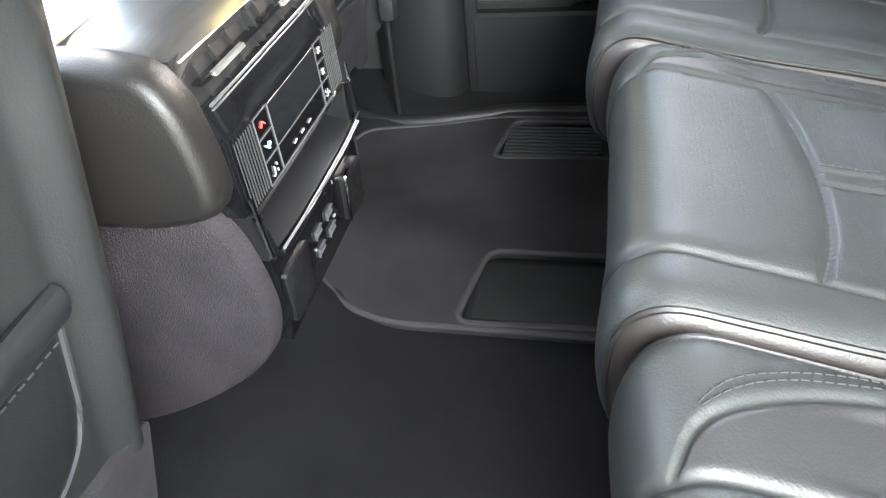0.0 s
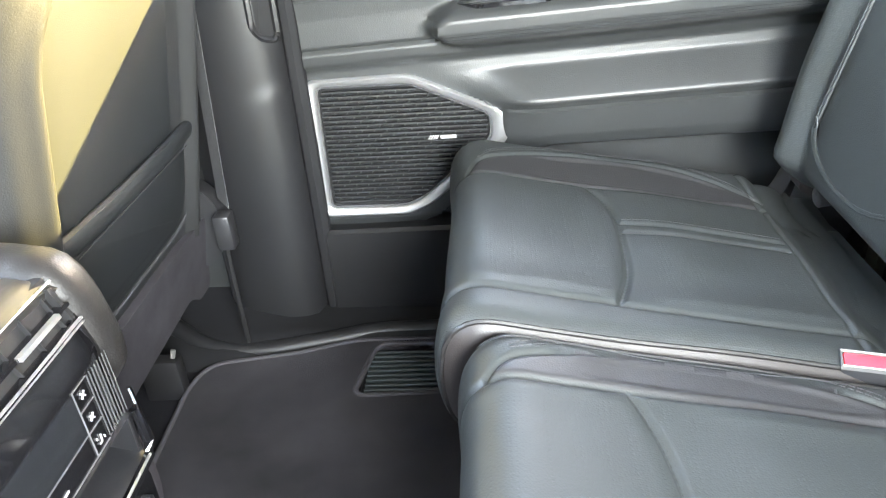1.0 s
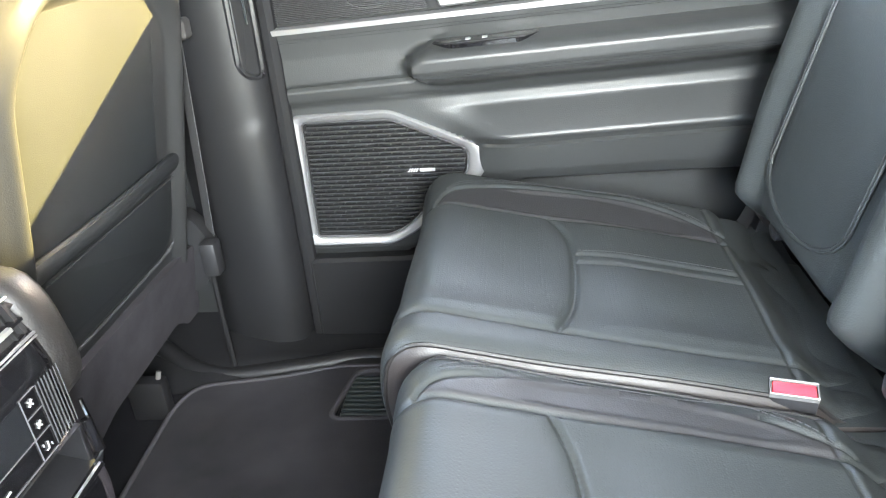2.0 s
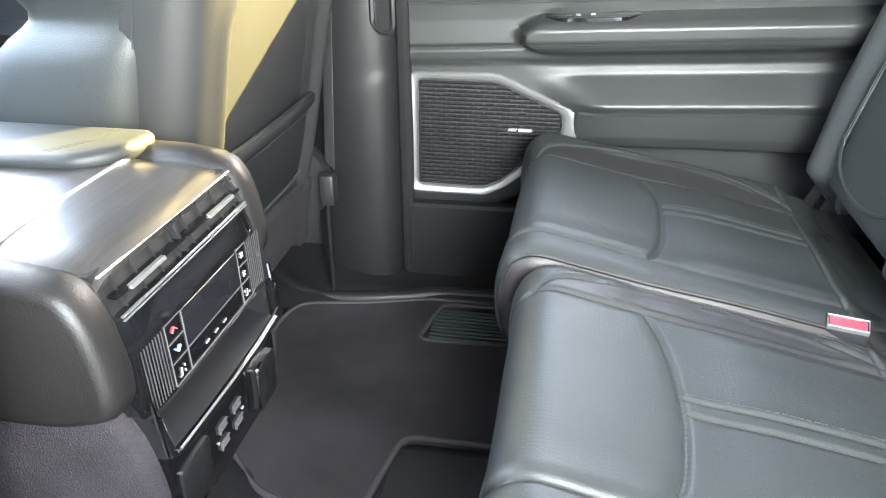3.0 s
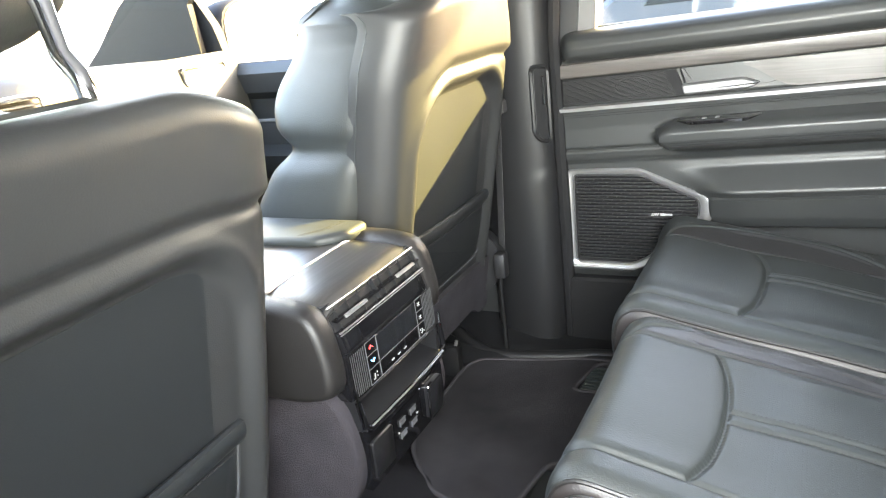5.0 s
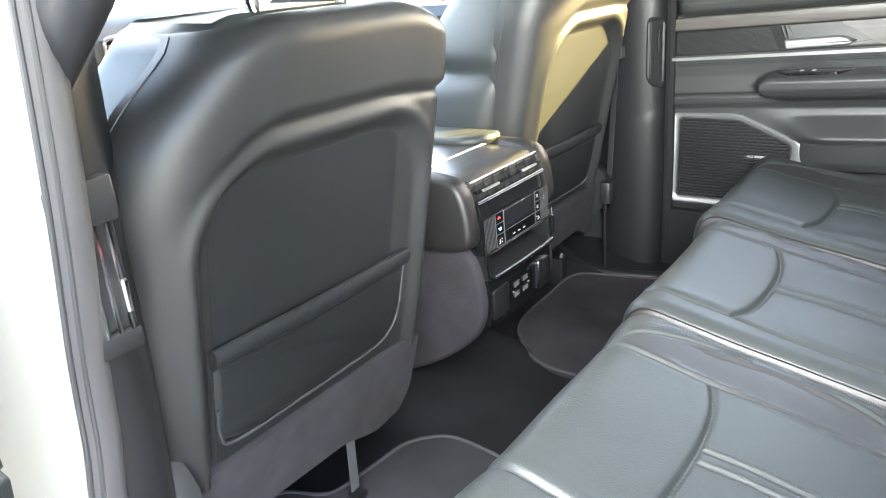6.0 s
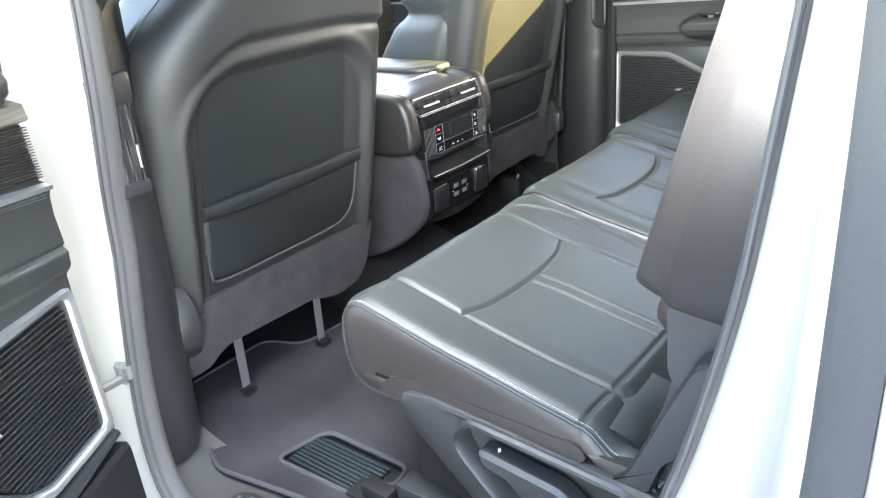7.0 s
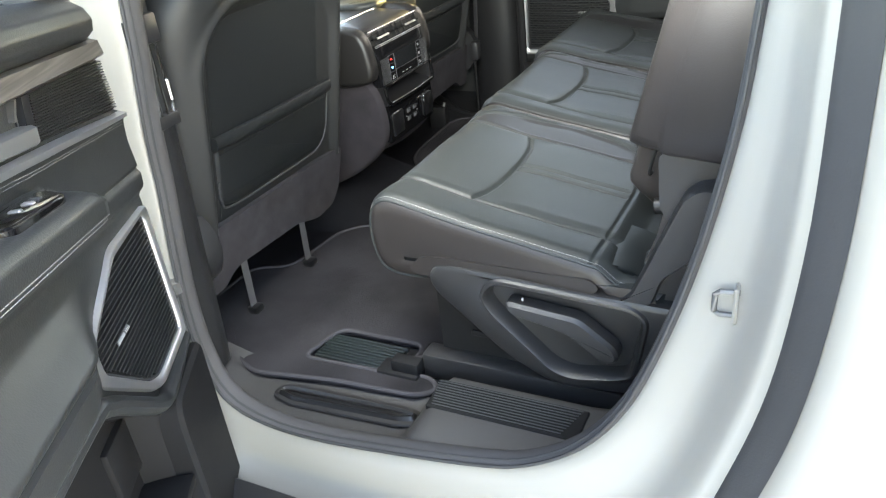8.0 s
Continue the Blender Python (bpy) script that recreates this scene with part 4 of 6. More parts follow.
# ---- front seats ----
def front_seat(c, dx, label, top, hw, hood):
    st = thing("front_seat", (-0.35, c, 0.585), label, "seat", "front seats")
    k = 1 if c < 0 else -1
    # shell of the backrest, seen from behind
    nu, nv = 150, 150

    def rear_x(z):
        return dx - 0.050 + 0.205 * (z - 0.84)
    zs = np.linspace(0.822, top, nu)
    us = np.linspace(-1, 1, nv)
    Z, U = np.meshgrid(zs, us, indexing="ij")
    w = hw * np.where(U * c > 0, 1 - 0.48 * np.clip((Z - top + 0.19) / 0.19, 0, 1) ** 2, 1 - 0.07 * sstep(Z, top - 0.16, top)) * (1 - 0.03 * sstep(-Z, -0.95, -0.82))
    Y = U * w
    X = rear_x(Z)
    edge = np.clip((np.abs(U) - 0.58) / 0.42, 0, 1)
    X = X - 0.085 * (1 - np.sqrt(np.clip(1 - edge ** 2.6, 0, 1)))
    tt = np.clip((Z - top + 0.034) / 0.034, 0, 1)
    X = X - 0.038 * (1 - np.sqrt(np.clip(1 - tt ** 2, 0, 1)))
    Zs = Z - np.where(U * c > 0, 0.012, 0.030) * sstep(np.abs(U), 0.45, 1.0) * sstep(Z, top - 0.14, top)
    # hood above a groove, lip, and a recessed panel of inverted U outline
    groove = hood - np.where(Y < 0, 1.45, 0.25) * np.maximum(0, np.abs(Y) - 0.09) ** 1.5
    fade = 1 - np.where(Y < 0, sstep(np.abs(U), 0.32, 0.82), sstep(np.abs(U), 0.94, 1.0))
    px, pz = np.abs(Y) - (hw - 0.063 - 0.11), Z - (hood - 0.029 - 0.11)
    q = np.hypot(np.maximum(px, 0), np.maximum(pz, 0)) + np.minimum(np.maximum(px, pz), 0) - 0.11
    X = X - (0.024 * sstep(-q, -0.006, 0.020) - 0.004 * np.exp(-((q - 0.008) / 0.010) ** 2)) * (1 - 0.35 * sstep(Y, 0.5 * hw, 0.8 * hw))
    X = X + fade * (0.010 * sstep(Z - groove, -0.004, 0.018) - 0.005 * np.exp(-((Z - groove + 0.001) / 0.009) ** 2))
    P = np.stack([X, Y + c, Zs], 2)
    Q = P.copy()
    Q[:, :, 0] -= 0.02
    g = G()
    grid(g, P)
    grid(g, Q)
    for s in (0, -1):
        put(g, np.concatenate([P[:, s], Q[:, s]]), [(i, i + 1, nu + i + 1, nu + i) for i in range(nu - 1)])
        put(g, np.concatenate([P[s], Q[s]]), [(i, i + 1, nv + i + 1, nv + i) for i in range(nv - 1)])
    bs = part("back_shell", g, SHELL, st, "smooth black vinyl seat back shell", sharp=60)
    for e in (0, -1):
        g = G()
        tube(g, [(p[0] - 0.004, p[1], p[2]) for p in P[40:, e][::4]], 0.0011, 6)
        part("shell_piping", g, LEATHER, bs)
    # darker inset panel in the recess
    g = G()
    ip = rounded([(-0.178, 0.842), (0.178, 0.842), (0.178, hood - 0.049), (-0.178, hood - 0.049)], 0.085, 10)
    ip = [(y, z) if z > 0.95 else (np.sign(y) * 0.178 if abs(y) > 0.09 else y, max(z, 0.842)) for y, z in ip]
    prism(g, [(rear_x(z) - 0.0262, c + y, z) for y, z in ip], (0.003, 0, 0))
    part("back_panel", g, POCKET, st, "dark inset vinyl panel")
    # map pocket
    g = G()
    po = np.array(rounded([(-0.178, 0.872), (-0.135, 0.856), (0.135, 0.856), (0.165, 0.872), (0.180, 0.91), (0.180, 0.996), (-0.180, 0.996), (-0.180, 0.90)], 0.022, 5))
    loft(g, [[(rear_x(z) - 0.034, c + y, z) for y, z in po], [(rear_x(z) - 0.023, c + y, z) for y, z in po], [(rear_x(z) - 0.019, c + y, z) for y, z in offset2(po, -0.004)], [(rear_x(z) - 0.0175, c + y, z) for y, z in offset2(po, -0.010)]])
    pk = part("map_pocket", g, POCKET, st, "black vinyl map pocket")
    g = G()
    rings = []
    for u in np.linspace(-0.184, 0.184, 24):
        x0 = rear_x(0.99) - 0.0180 + 0.007 * math.cos(u / 0.184 * 1.4)
        rings.append([(x0 + 0.2 * 0.015 * math.sin(t) + 0.009 * np.sign(math.cos(t)) * abs(math.cos(t)) ** 0.8, c + u, 0.994 + 0.014 * math.sin(t)) for t in np.linspace(0, 2 * math.pi, 12, endpoint=False)])
    loft(g, rings)
    part("pocket_hem", g, POCKET, pk, "folded hem of the pocket")
    g = G()
    stitches(g, [(rear_x(0.974) - 0.0163, c + u, 0.972) for u in np.linspace(-0.176, 0.176, 30)], 0.005, 0.003, 0.0009, (0.001, 0, 0))
    part("stitching", g, THREAD_D, pk)
    g = G()
    tube(g, [(rear_x(z) - 0.0195, c + k * y, z) for y, z in smooth_path([(-0.179, 0.92), (-0.176, 0.878), (-0.150, 0.857), (0.0, 0.855), (0.115, 0.857), (0.155, 0.870), (0.176, 0.905), (0.183, 0.99)], 56)], 0.0024, 6)
    part("pocket_piping", g, PIPE, pk)
    # felt skirt below the shell
    g = G()
    sk = [(-0.25, 0.696), (-0.20, 0.697), (-0.18, 0.714), (-0.155, 0.725), (0.05, 0.717), (0.10, 0.700), (0.13, 0.692), (0.19, 0.700), (0.215, 0.735), (0.228, 0.835), (-0.228, 0.835)]
    sk = rounded([(k * y, z) for y, z in sk], 0.012, 4)
    loft(g, [[(rear_x(z) - 0.035, c + y, z) for y, z in sk], [(rear_x(z) - 0.010, c + y, z) for y, z in sk]])
    part("skirt", g, FELT, st, "grey felt skirt under the seat back")
    # tethers hanging to the floor
    for dy in (-0.135, 0.066) if c < 0 else ():
        g = G()
        pts = resample(smooth_path([(dx - 0.090, 0.745), (dx - 0.091, 0.70), (dx - 0.093, 0.65), (dx - 0.094, 0.612)], 12), 12)
        loft(g, [[(x - 0.001, c + k * dy - 0.009, z), (x - 0.001, c + k * dy + 0.009, z), (x + 0.001, c + k * dy + 0.009, z), (x + 0.001, c + k * dy - 0.009, z)] for x, z in pts])
        sp = part("strap", g, WEB, st)
        g = G()
        rbox(g, (dx - 0.102, c + k * dy - 0.013, 0.601), (dx - 0.078, c + k * dy + 0.013, 0.616), 0.003, 2)
        part("strap_clip", g, STEP, sp)
    if c > 0:
        g = G()
        rbox(g, (-0.245, 0.535, 0.585), (-0.182, 0.560, 0.660), 0.005, 2)
        br = part("rail_bracket", g, BIN, st, "black end bracket of the seat rail")
        g = G()
        tube(g, [(-0.192, 0.548, 0.660), (-0.190, 0.552, 0.672)], 0.004, 8)
        part("pin", g, STEEL, br)
    # padded body of the backrest
    rings = []
    for z in np.linspace(0.80, top + 0.002, 60):
        e = min(1, (top + 0.012 - z) / 0.05) ** 0.5
        xr = rear_x(z) - 0.055 - 0.03 * (1 - e)
        bol = 0.20 + 0.06 * math.exp(-((z - 1.04) / 0.10) ** 2) - 0.03 * math.exp(-((z - 1.19) / 0.025) ** 2) + 0.02 * math.exp(-((z - 1.27) / 0.05) ** 2)
        wv = (0.262 - 0.05 * sstep(np.array(z), top - 0.24, top) + 0.014 * math.exp(-((z - 1.06) / 0.09) ** 2) - 0.014 * math.exp(-((z - 1.19) / 0.022) ** 2)) * (0.8 + 0.2 * e)
        r = []
        for j in range(48):
            t = 2 * math.pi * j / 48
            cy, sx = math.cos(t), math.sin(t)
            y = wv * np.sign(cy) * abs(cy) ** 0.4
            if y * c > 0:
                y *= 1 - 0.28 * max(0.0, (z - top + 0.20) / 0.20) ** 2
            d = abs(y / wv)
            x = xr - 0.5 * bol + 0.5 * bol * np.sign(sx) * abs(sx) ** 0.5
            if sx < 0:
                x -= 0.045 * sstep(np.array(d), 0.5, 0.85) - 0.03
            r.append((float(x), c + float(y), z - 0.045 * float(sstep(np.array(d), 0.45, 1.0) * sstep(np.array(z), top - 0.14, top))))
        rings.append(r)
    g = G()
    loft(g, rings)
    part("backrest", g, LEATHER, st, sharp=70)
    # seat cushion with raised side bolsters
    rings = []
    for x in np.linspace(dx - 0.14, dx - 0.70, 24):
        f = (x - dx + 0.14) / -0.56
        zt = 0.90 + 0.06 * f - 0.10 * max(0, f - 0.9) * 10 * 0.4
        r = []
        for j in range(40):
            t = 2 * math.pi * j / 40
            cy, sz = math.cos(t), math.sin(t)
            y = 0.275 * np.sign(cy) * abs(cy) ** 0.4
            z = 0.83 + (zt - 0.83) * np.sign(sz) * abs(sz) ** 0.45
            if sz > 0:
                z += 0.055 * float(sstep(np.array(abs(y)), 0.15, 0.24)) * (1 - f * 0.4)
            r.append((x, c + float(y), float(z)))
        rings.append(r)
    g = G()
    loft(g, rings)
    part("cushion", g, LEATHER, st, sharp=70)
    g = G()
    rbox(g, (dx - 0.66, c - 0.20, 0.59), (dx - 0.30, c + 0.20, 0.78), 0.02, 2)
    part("seat_base", g, RUBBER, st)
    # outboard recliner cap
    g = G()
    yo = c + (-0.272 if c < 0 else 0.272)
    cap = [(dx - 0.100 + 0.065 * math.cos(q), 0.814 + 0.076 * math.sin(q)) for q in np.linspace(0, 2 * math.pi, 36, endpoint=False)]
    s = -1 if c < 0 else 1
    cap = np.array(cap)
    loft(g, [[(x, yo - s * 0.04, z) for x, z in cap], [(x, yo - s * 0.006, z) for x, z in cap], [(x, yo, z) for x, z in offset2(cap, -0.004)], [(x, yo + s * 0.001, z) for x, z in offset2(cap, -0.012)], [(x, yo - s * 0.003, z) for x, z in offset2(cap, -0.015)], [(x, yo + s * 0.002, z) for x, z in offset2(cap, -0.03)]])
    part("recliner_cap", g, PLASTIC, st)
    # headrest on two bent posts
    hr = thing("headrest", (dx + 0.02, c, 1.375), "padded black headrest on two bent chrome posts", "headrest", "front headrests")
    ch = c + (0.028 if c < 0 else 0.0)
    for dy in (-0.072, 0.072):
        g = G()
        tube(g, [(dx - 0.030, ch + dy, top - 0.05), (dx - 0.030, ch + dy, top), (dx - 0.034, ch + dy, top + 0.018), (dx - 0.050, ch + dy, top + 0.036), (dx - 0.056, ch + dy, top + 0.075), (dx - 0.085, ch + dy, top + 0.13)], 0.0086, 12)
        part("post", g, CHROME, hr, "bent chrome post")
        g = G()
        tube(g, [(dx - 0.030, ch + dy, top - 0.02), (dx - 0.030, ch + dy, top - 0.002)], 0.013, 12)
        part("post_collar", g, PLASTIC, hr)
    rings = []
    for i, z in enumerate(np.linspace(top + 0.036, top + 0.26, 18)):
        f = i / 17
        e = math.sqrt(max(0.12, 1 - (2 * f - 1) ** 4))
        rings.append([(dx - 0.135 - 0.02 * f + 0.065 * e * np.sign(math.sin(t)) * abs(math.sin(t)) ** 0.6, ch + 0.15 * e * np.sign(math.cos(t)) * abs(math.cos(t)) ** 0.5, z) for t in np.linspace(0, 2 * math.pi, 36, endpoint=False)])
    g = G()
    loft(g, rings)
    part("pad", g, LEATHER, hr, sharp=70)
    return st


front_seat(-0.465, 0.0, "black leather driver seat with map pocket and felt skirt", 1.366, 0.268, 1.254)
front_seat(0.450, -0.085, "black leather passenger seat, its vinyl back in low sun", 1.43, 0.250, 1.296)


# ---- centre console ----
con = thing("centre_console", (-0.2, 0, 0.585), "centre console with dark wood top and glossy black climate panel", "console")
FACE = [(-0.024, 1.066), (-0.014, 1.050), (-0.008, 1.030), (0.000, 1.000), (0.002, 0.930), (0.000, 0.885), (0.004, 0.87), (0.004, 0.83), (0.001, 0.795)]


def face_x(z):
    zz = [p[1] for p in FACE][::-1]
    xx = [p[0] for p in FACE][::-1]
    return float(np.interp(z, zz, xx))


# wood deck, rounded over at the rear
g = G()
top = resample(smooth_path([(-0.62, 1.085), (-0.30, 1.082), (-0.16, 1.078), (-0.09, 1.0755), (-0.055, 1.0735), (-0.034, 1.070), (-0.021, 1.063)], 60), 40)
P = np.array([[(x, y, z - 0.012 * abs(y / 0.125) ** 6) for y in np.linspace(-0.125, 0.125, 16)] for x, z in top])
Q = P.copy()
Q[:, :, 2] -= 0.016
Q[:, :, 0] -= 0.006
grid(g, P)
grid(g, Q)
for s in (0, -1):
    put(g, np.concatenate([P[:, s], Q[:, s]]), [(i, i + 1, 40 + i + 1, 40 + i) for i in range(39)])
    put(g, np.concatenate([P[s], Q[s]]), [(i, i + 1, 16 + i + 1, 16 + i) for i in range(15)])
part("wood_top", g, WOOD, con, "dark wood veneer top, curved over at the rear")
g = G()
tube(g, [(-0.118, -0.124, 1.066), (-0.118, -0.11, 1.0755), (-0.122, 0.11, 1.0755), (-0.122, 0.124, 1.068)], 0.003, 6)
part("lid_edge", g, SATIN, con)
# padded cheeks either side
for k in (-1, 1):
    rings = []
    side = [(-0.60, 1.085), (-0.25, 1.083), (-0.075, 1.080), (-0.026, 1.072), (-0.010, 1.045), (0.0, 0.990), (-0.002, 0.958), (-0.05, 0.944), (-0.25, 0.942), (-0.60, 0.942)]
    sp = resample(np.array(rounded(side, 0.016, 5) + [rounded(side, 0.016, 5)[0]]), 100)[:-1]
    g = G()
    loft(g, [[(x, k * 0.112, z) for x, z in offset2(sp, -0.01)], [(x, k * 0.126, z) for x, z in sp], [(x, k * 0.147, z) for x, z in offset2(sp, -0.001)], [(x, k * 0.1535, z) for x, z in offset2(sp, -0.005)], [(x, k * 0.156, z) for x, z in offset2(sp, -0.012)]])
    part("side_pad", g, PAD, con, "padded black leather cheek", sharp=60)
    g = G()
    low = [(-0.60, 0.95), (-0.03, 0.95), (-0.012, 0.925), (-0.001, 0.885), (0.003, 0.845), (-0.003, 0.812), (-0.020, 0.782), (-0.047, 0.755), (-0.10, 0.715), (-0.155, 0.685), (-0.30, 0.63), (-0.60, 0.60)]
    lp = np.array(rounded(low, 0.03, 5))
    loft(g, [[(x, k * 0.113, z) for x, z in offset2(lp, -0.006)], [(x, k * 0.117, z) for x, z in lp], [(x, k * 0.127, z) for x, z in offset2(lp, -0.001)], [(x, k * 0.133, z) for x, z in offset2(lp, -0.005)], [(x, k * 0.1345, z) for x, z in offset2(lp, -0.011)]])
    part("carpet_cheek", g, FELT_D, con, "charcoal carpeted lower side", sharp=60)
g = G()
prism(g, [(x, -0.118, z) for x, z in [(-0.60, 1.06), (-0.060, 1.055), (-0.050, 1.03), (-0.050, 0.95), (-0.050, 0.87), (-0.030, 0.86), (-0.030, 0.80), (-0.055, 0.775), (-0.11, 0.725), (-0.17, 0.695), (-0.35, 0.63), (-0.60, 0.61)]], (0, 0.236, 0))
part("core", g, BIN, con)
# armrest pad
arm = thing("console_armrest", (-0.36, 0.02, 1.08), "padded black leather armrest lid on the centre console", "armrest")
g = G()
ap = np.array(rounded([(-0.62, -0.10), (-0.62, 0.15), (-0.112, 0.15), (-0.118, 0.085), (-0.150, 0.055), (-0.30, 0.03), (-0.40, -0.02), (-0.42, -0.10)], 0.018, 5))
loft(g, [[(x, y, 1.072) for x, y in offset2(ap, -0.004)], [(x, y, 1.078) for x, y in ap], [(x, y, 1.086) for x, y in ap], [(x, y, 1.0905) for x, y in offset2(ap, -0.004)], [(x, y, 1.092) for x, y in offset2(ap, -0.010)]])
pad = part("pad", g, LEATHER, arm, sharp=60)
g = G()
for dd in (0.0, 0.006):
    stitches(g, [(-0.180 - dd, 0.062, 1.0918), (-0.155 - dd, 0.10, 1.0920), (-0.150 - dd, 0.138, 1.0918)], 0.005, 0.002, 0.0005, (0, 0, 0.0003))
part("stitching", g, THREAD_D, pad)
# rear face: gloss panel
g = G()
zs = np.linspace(1.0315, 0.936, 24)
P = np.array([[(face_x(z) - 0.0 - 0.006 * abs(y / 0.118) ** 8, y, z) for y in np.linspace(-0.119, 0.119, 20)] for z in zs])
Q = P.copy()
Q[:, :, 0] -= 0.022
grid(g, P)
grid(g, Q)
for s in (0, -1):
    put(g, np.concatenate([P[:, s], Q[:, s]]), [(i, i + 1, 24 + i + 1, 24 + i) for i in range(23)])
    put(g, np.concatenate([P[s], Q[s]]), [(i, i + 1, 20 + i + 1, 20 + i) for i in range(19)])
panel = part("climate_panel", g, GLOSS, con, "glossy black climate panel")


def on_face(g, y0, y1, z0, z1, d0=-0.001, d1=0.0015, r=0.0):
    vs = []
    for d in (d0, d1):
        for (y, z) in ((y0, z0), (y1, z0), (y1, z1), (y0, z1)):
            vs.append((face_x(z) + d, y, z))
    return put(g, vs, [(0, 1, 2, 3), (4, 5, 6, 7), (0, 1, 5, 4), (1, 2, 6, 5), (2, 3, 7, 6), (3, 0, 4, 7)])


# air vents: dark slot, one long blade with sliding tabs, bright-edged upright vanes
g = G()
on_face(g, -0.116, 0.116, 1.0315, 1.0640, -0.016, -0.006)
slot = part("vent_slot", g, TREAD, con)
for (ya, yb) in ((-0.111, -0.002), (0.002, 0.111)):
    g = G()
    on_face(g, ya, yb, 1.0435, 1.0458, -0.007, 0.001)
    part("vane", g, GLOSS, slot)
    g = G()
    ym = (ya + yb) / 2 + (0.012 if ya > 0 else -0.010)
    on_face(g, ym - 0.026, ym + 0.026, 1.0430, 1.0462, -0.001, 0.003)
    part("vent_tab", g, SATIN, slot, "bright sliding vent tab")
    for i in range(4):
        y = ya + 0.010 + i * 0.0285
        g = G()
        on_face(g, y, y + 0.0010, 1.032, 1.0620, -0.007, -0.002)
        part("vane", g, TREAD, slot)
    g = G()
    on_face(g, yb - 0.007, yb - 0.003, 1.034, 1.0605, -0.006, 0.001)
    part("vent_wheel", g, TREAD, slot)
for z, h in ((1.0300, 0.0016), (1.0268, 0.0007), (1.0628, 0.0007)):
    g = G()
    on_face(g, -0.114, 0.114, z - h / 2, z + h / 2, -0.001, 0.0009)
    part("bright_strip", g, SATIN, con, "bright horizontal strip")
# climate display and keys
g = G()
on_face(g, -0.049, 0.061, 0.962, 0.998, -0.001, 0.0006)
part("display", g, SCREEN, con, "dark climate display")
g = G()
on_face(g, -0.078, -0.0505, 0.9990, 0.9994, 0, 0.0012)
on_face(g, 0.062, 0.082, 0.9990, 0.9994, 0, 0.0012)
on_face(g, -0.050, 0.062, 0.9605, 0.9608, 0, 0.0012)
on_face(g, -0.078, 0.082, 0.9385, 0.9390, 0, 0.0012)
for z in (0.9795, 0.9600):
    on_face(g, -0.078, -0.0510, z, z + 0.0004, 0, 0.0012)
    on_face(g, 0.062, 0.082, z, z + 0.0004, 0, 0.0012)
for y in (-0.0785, -0.0508, 0.0618):
    on_face(g, y, y + 0.0004, 0.939, 0.9994, 0, 0.0012)
part("key_line", g, KEYLINE, con)


def mark(name, segs, material):
    g = G()
    ym = sum(q[0] + q[2] for q in segs) / (2 * len(segs))
    zm = sum(q[1] + q[3] for q in segs) / (2 * len(segs))
    for (y0, z0, y1, z1, wd) in segs:
        y0, y1 = ym + (y0 - ym) * 0.8, ym + (y1 - ym) * 0.8
        z0, z1 = zm + (z0 - zm) * 0.8, zm + (z1 - zm) * 0.8
        wd *= 0.30
        d = Vector((0, y1 - y0, z1 - z0))
        s = Vector((0, -d.z, d.y)).normalized() * wd
        vs = []
        for e in (0.0002, 0.0014):
            for (y, z) in ((y0 - s.y, z0 - s.z), (y1 - s.y, z1 - s.z), (y1 + s.y, z1 + s.z), (y0 + s.y, z0 + s.z)):
                vs.append((face_x(z) + e, y, z))
        put(g, vs, [(0, 1, 2, 3), (4, 5, 6, 7), (0, 1, 5, 4), (1, 2, 6, 5), (2, 3, 7, 6), (3, 0, 4, 7)])
    return part(name, g, material, con)


mark("warmer_key", [(-0.070, 0.987, -0.065, 0.992, 0.0011), (-0.065, 0.992, -0.060, 0.987, 0.0011)], REDMARK)
mark("cooler_key", [(-0.070, 0.972, -0.065, 0.967, 0.0011), (-0.065, 0.967, -0.060, 0.972, 0.0011)], BLUE)
mark("seat_heat_key", [(-0.072, 0.943, -0.068, 0.943, 0.0012), (-0.068, 0.943, -0.067, 0.952, 0.0012), (-0.060, 0.950, -0.060, 0.953, 0.001), (-0.060, 0.943, -0.060, 0.946, 0.001)], WHITEMARK)
mark("fan_key", [(0.069, 0.987, 0.075, 0.993, 0.0022), (0.069, 0.993, 0.075, 0.987, 0.0022)], WHITEMARK)
mark("fan_key", [(0.069, 0.966, 0.075, 0.972, 0.0022), (0.069, 0.972, 0.075, 0.966, 0.0022)], WHITEMARK)
mark("seat_heat_key", [(0.068, 0.944, 0.072, 0.944, 0.0012), (0.072, 0.944, 0.073, 0.952, 0.0012), (0.066, 0.950, 0.066, 0.953, 0.001), (0.078, 0.944, 0.078, 0.947, 0.001)], WHITEMARK)
for y in (-0.018, 0.0, 0.018):
    mark("mode_key", [(y - 0.004, 0.946, y + 0.004, 0.947, 0.002)], WHITEMARK)
# ribbed ends of the panel
for s in (-1, 1):
    for i in range(8):
        g = G()
        y = s * (0.0835 + i * 0.0043)
        on_face(g, y - 0.0003, y + 0.0003, 0.940, 0.999, 0, 0.0010)
        part("rib", g, RUBBER, panel)
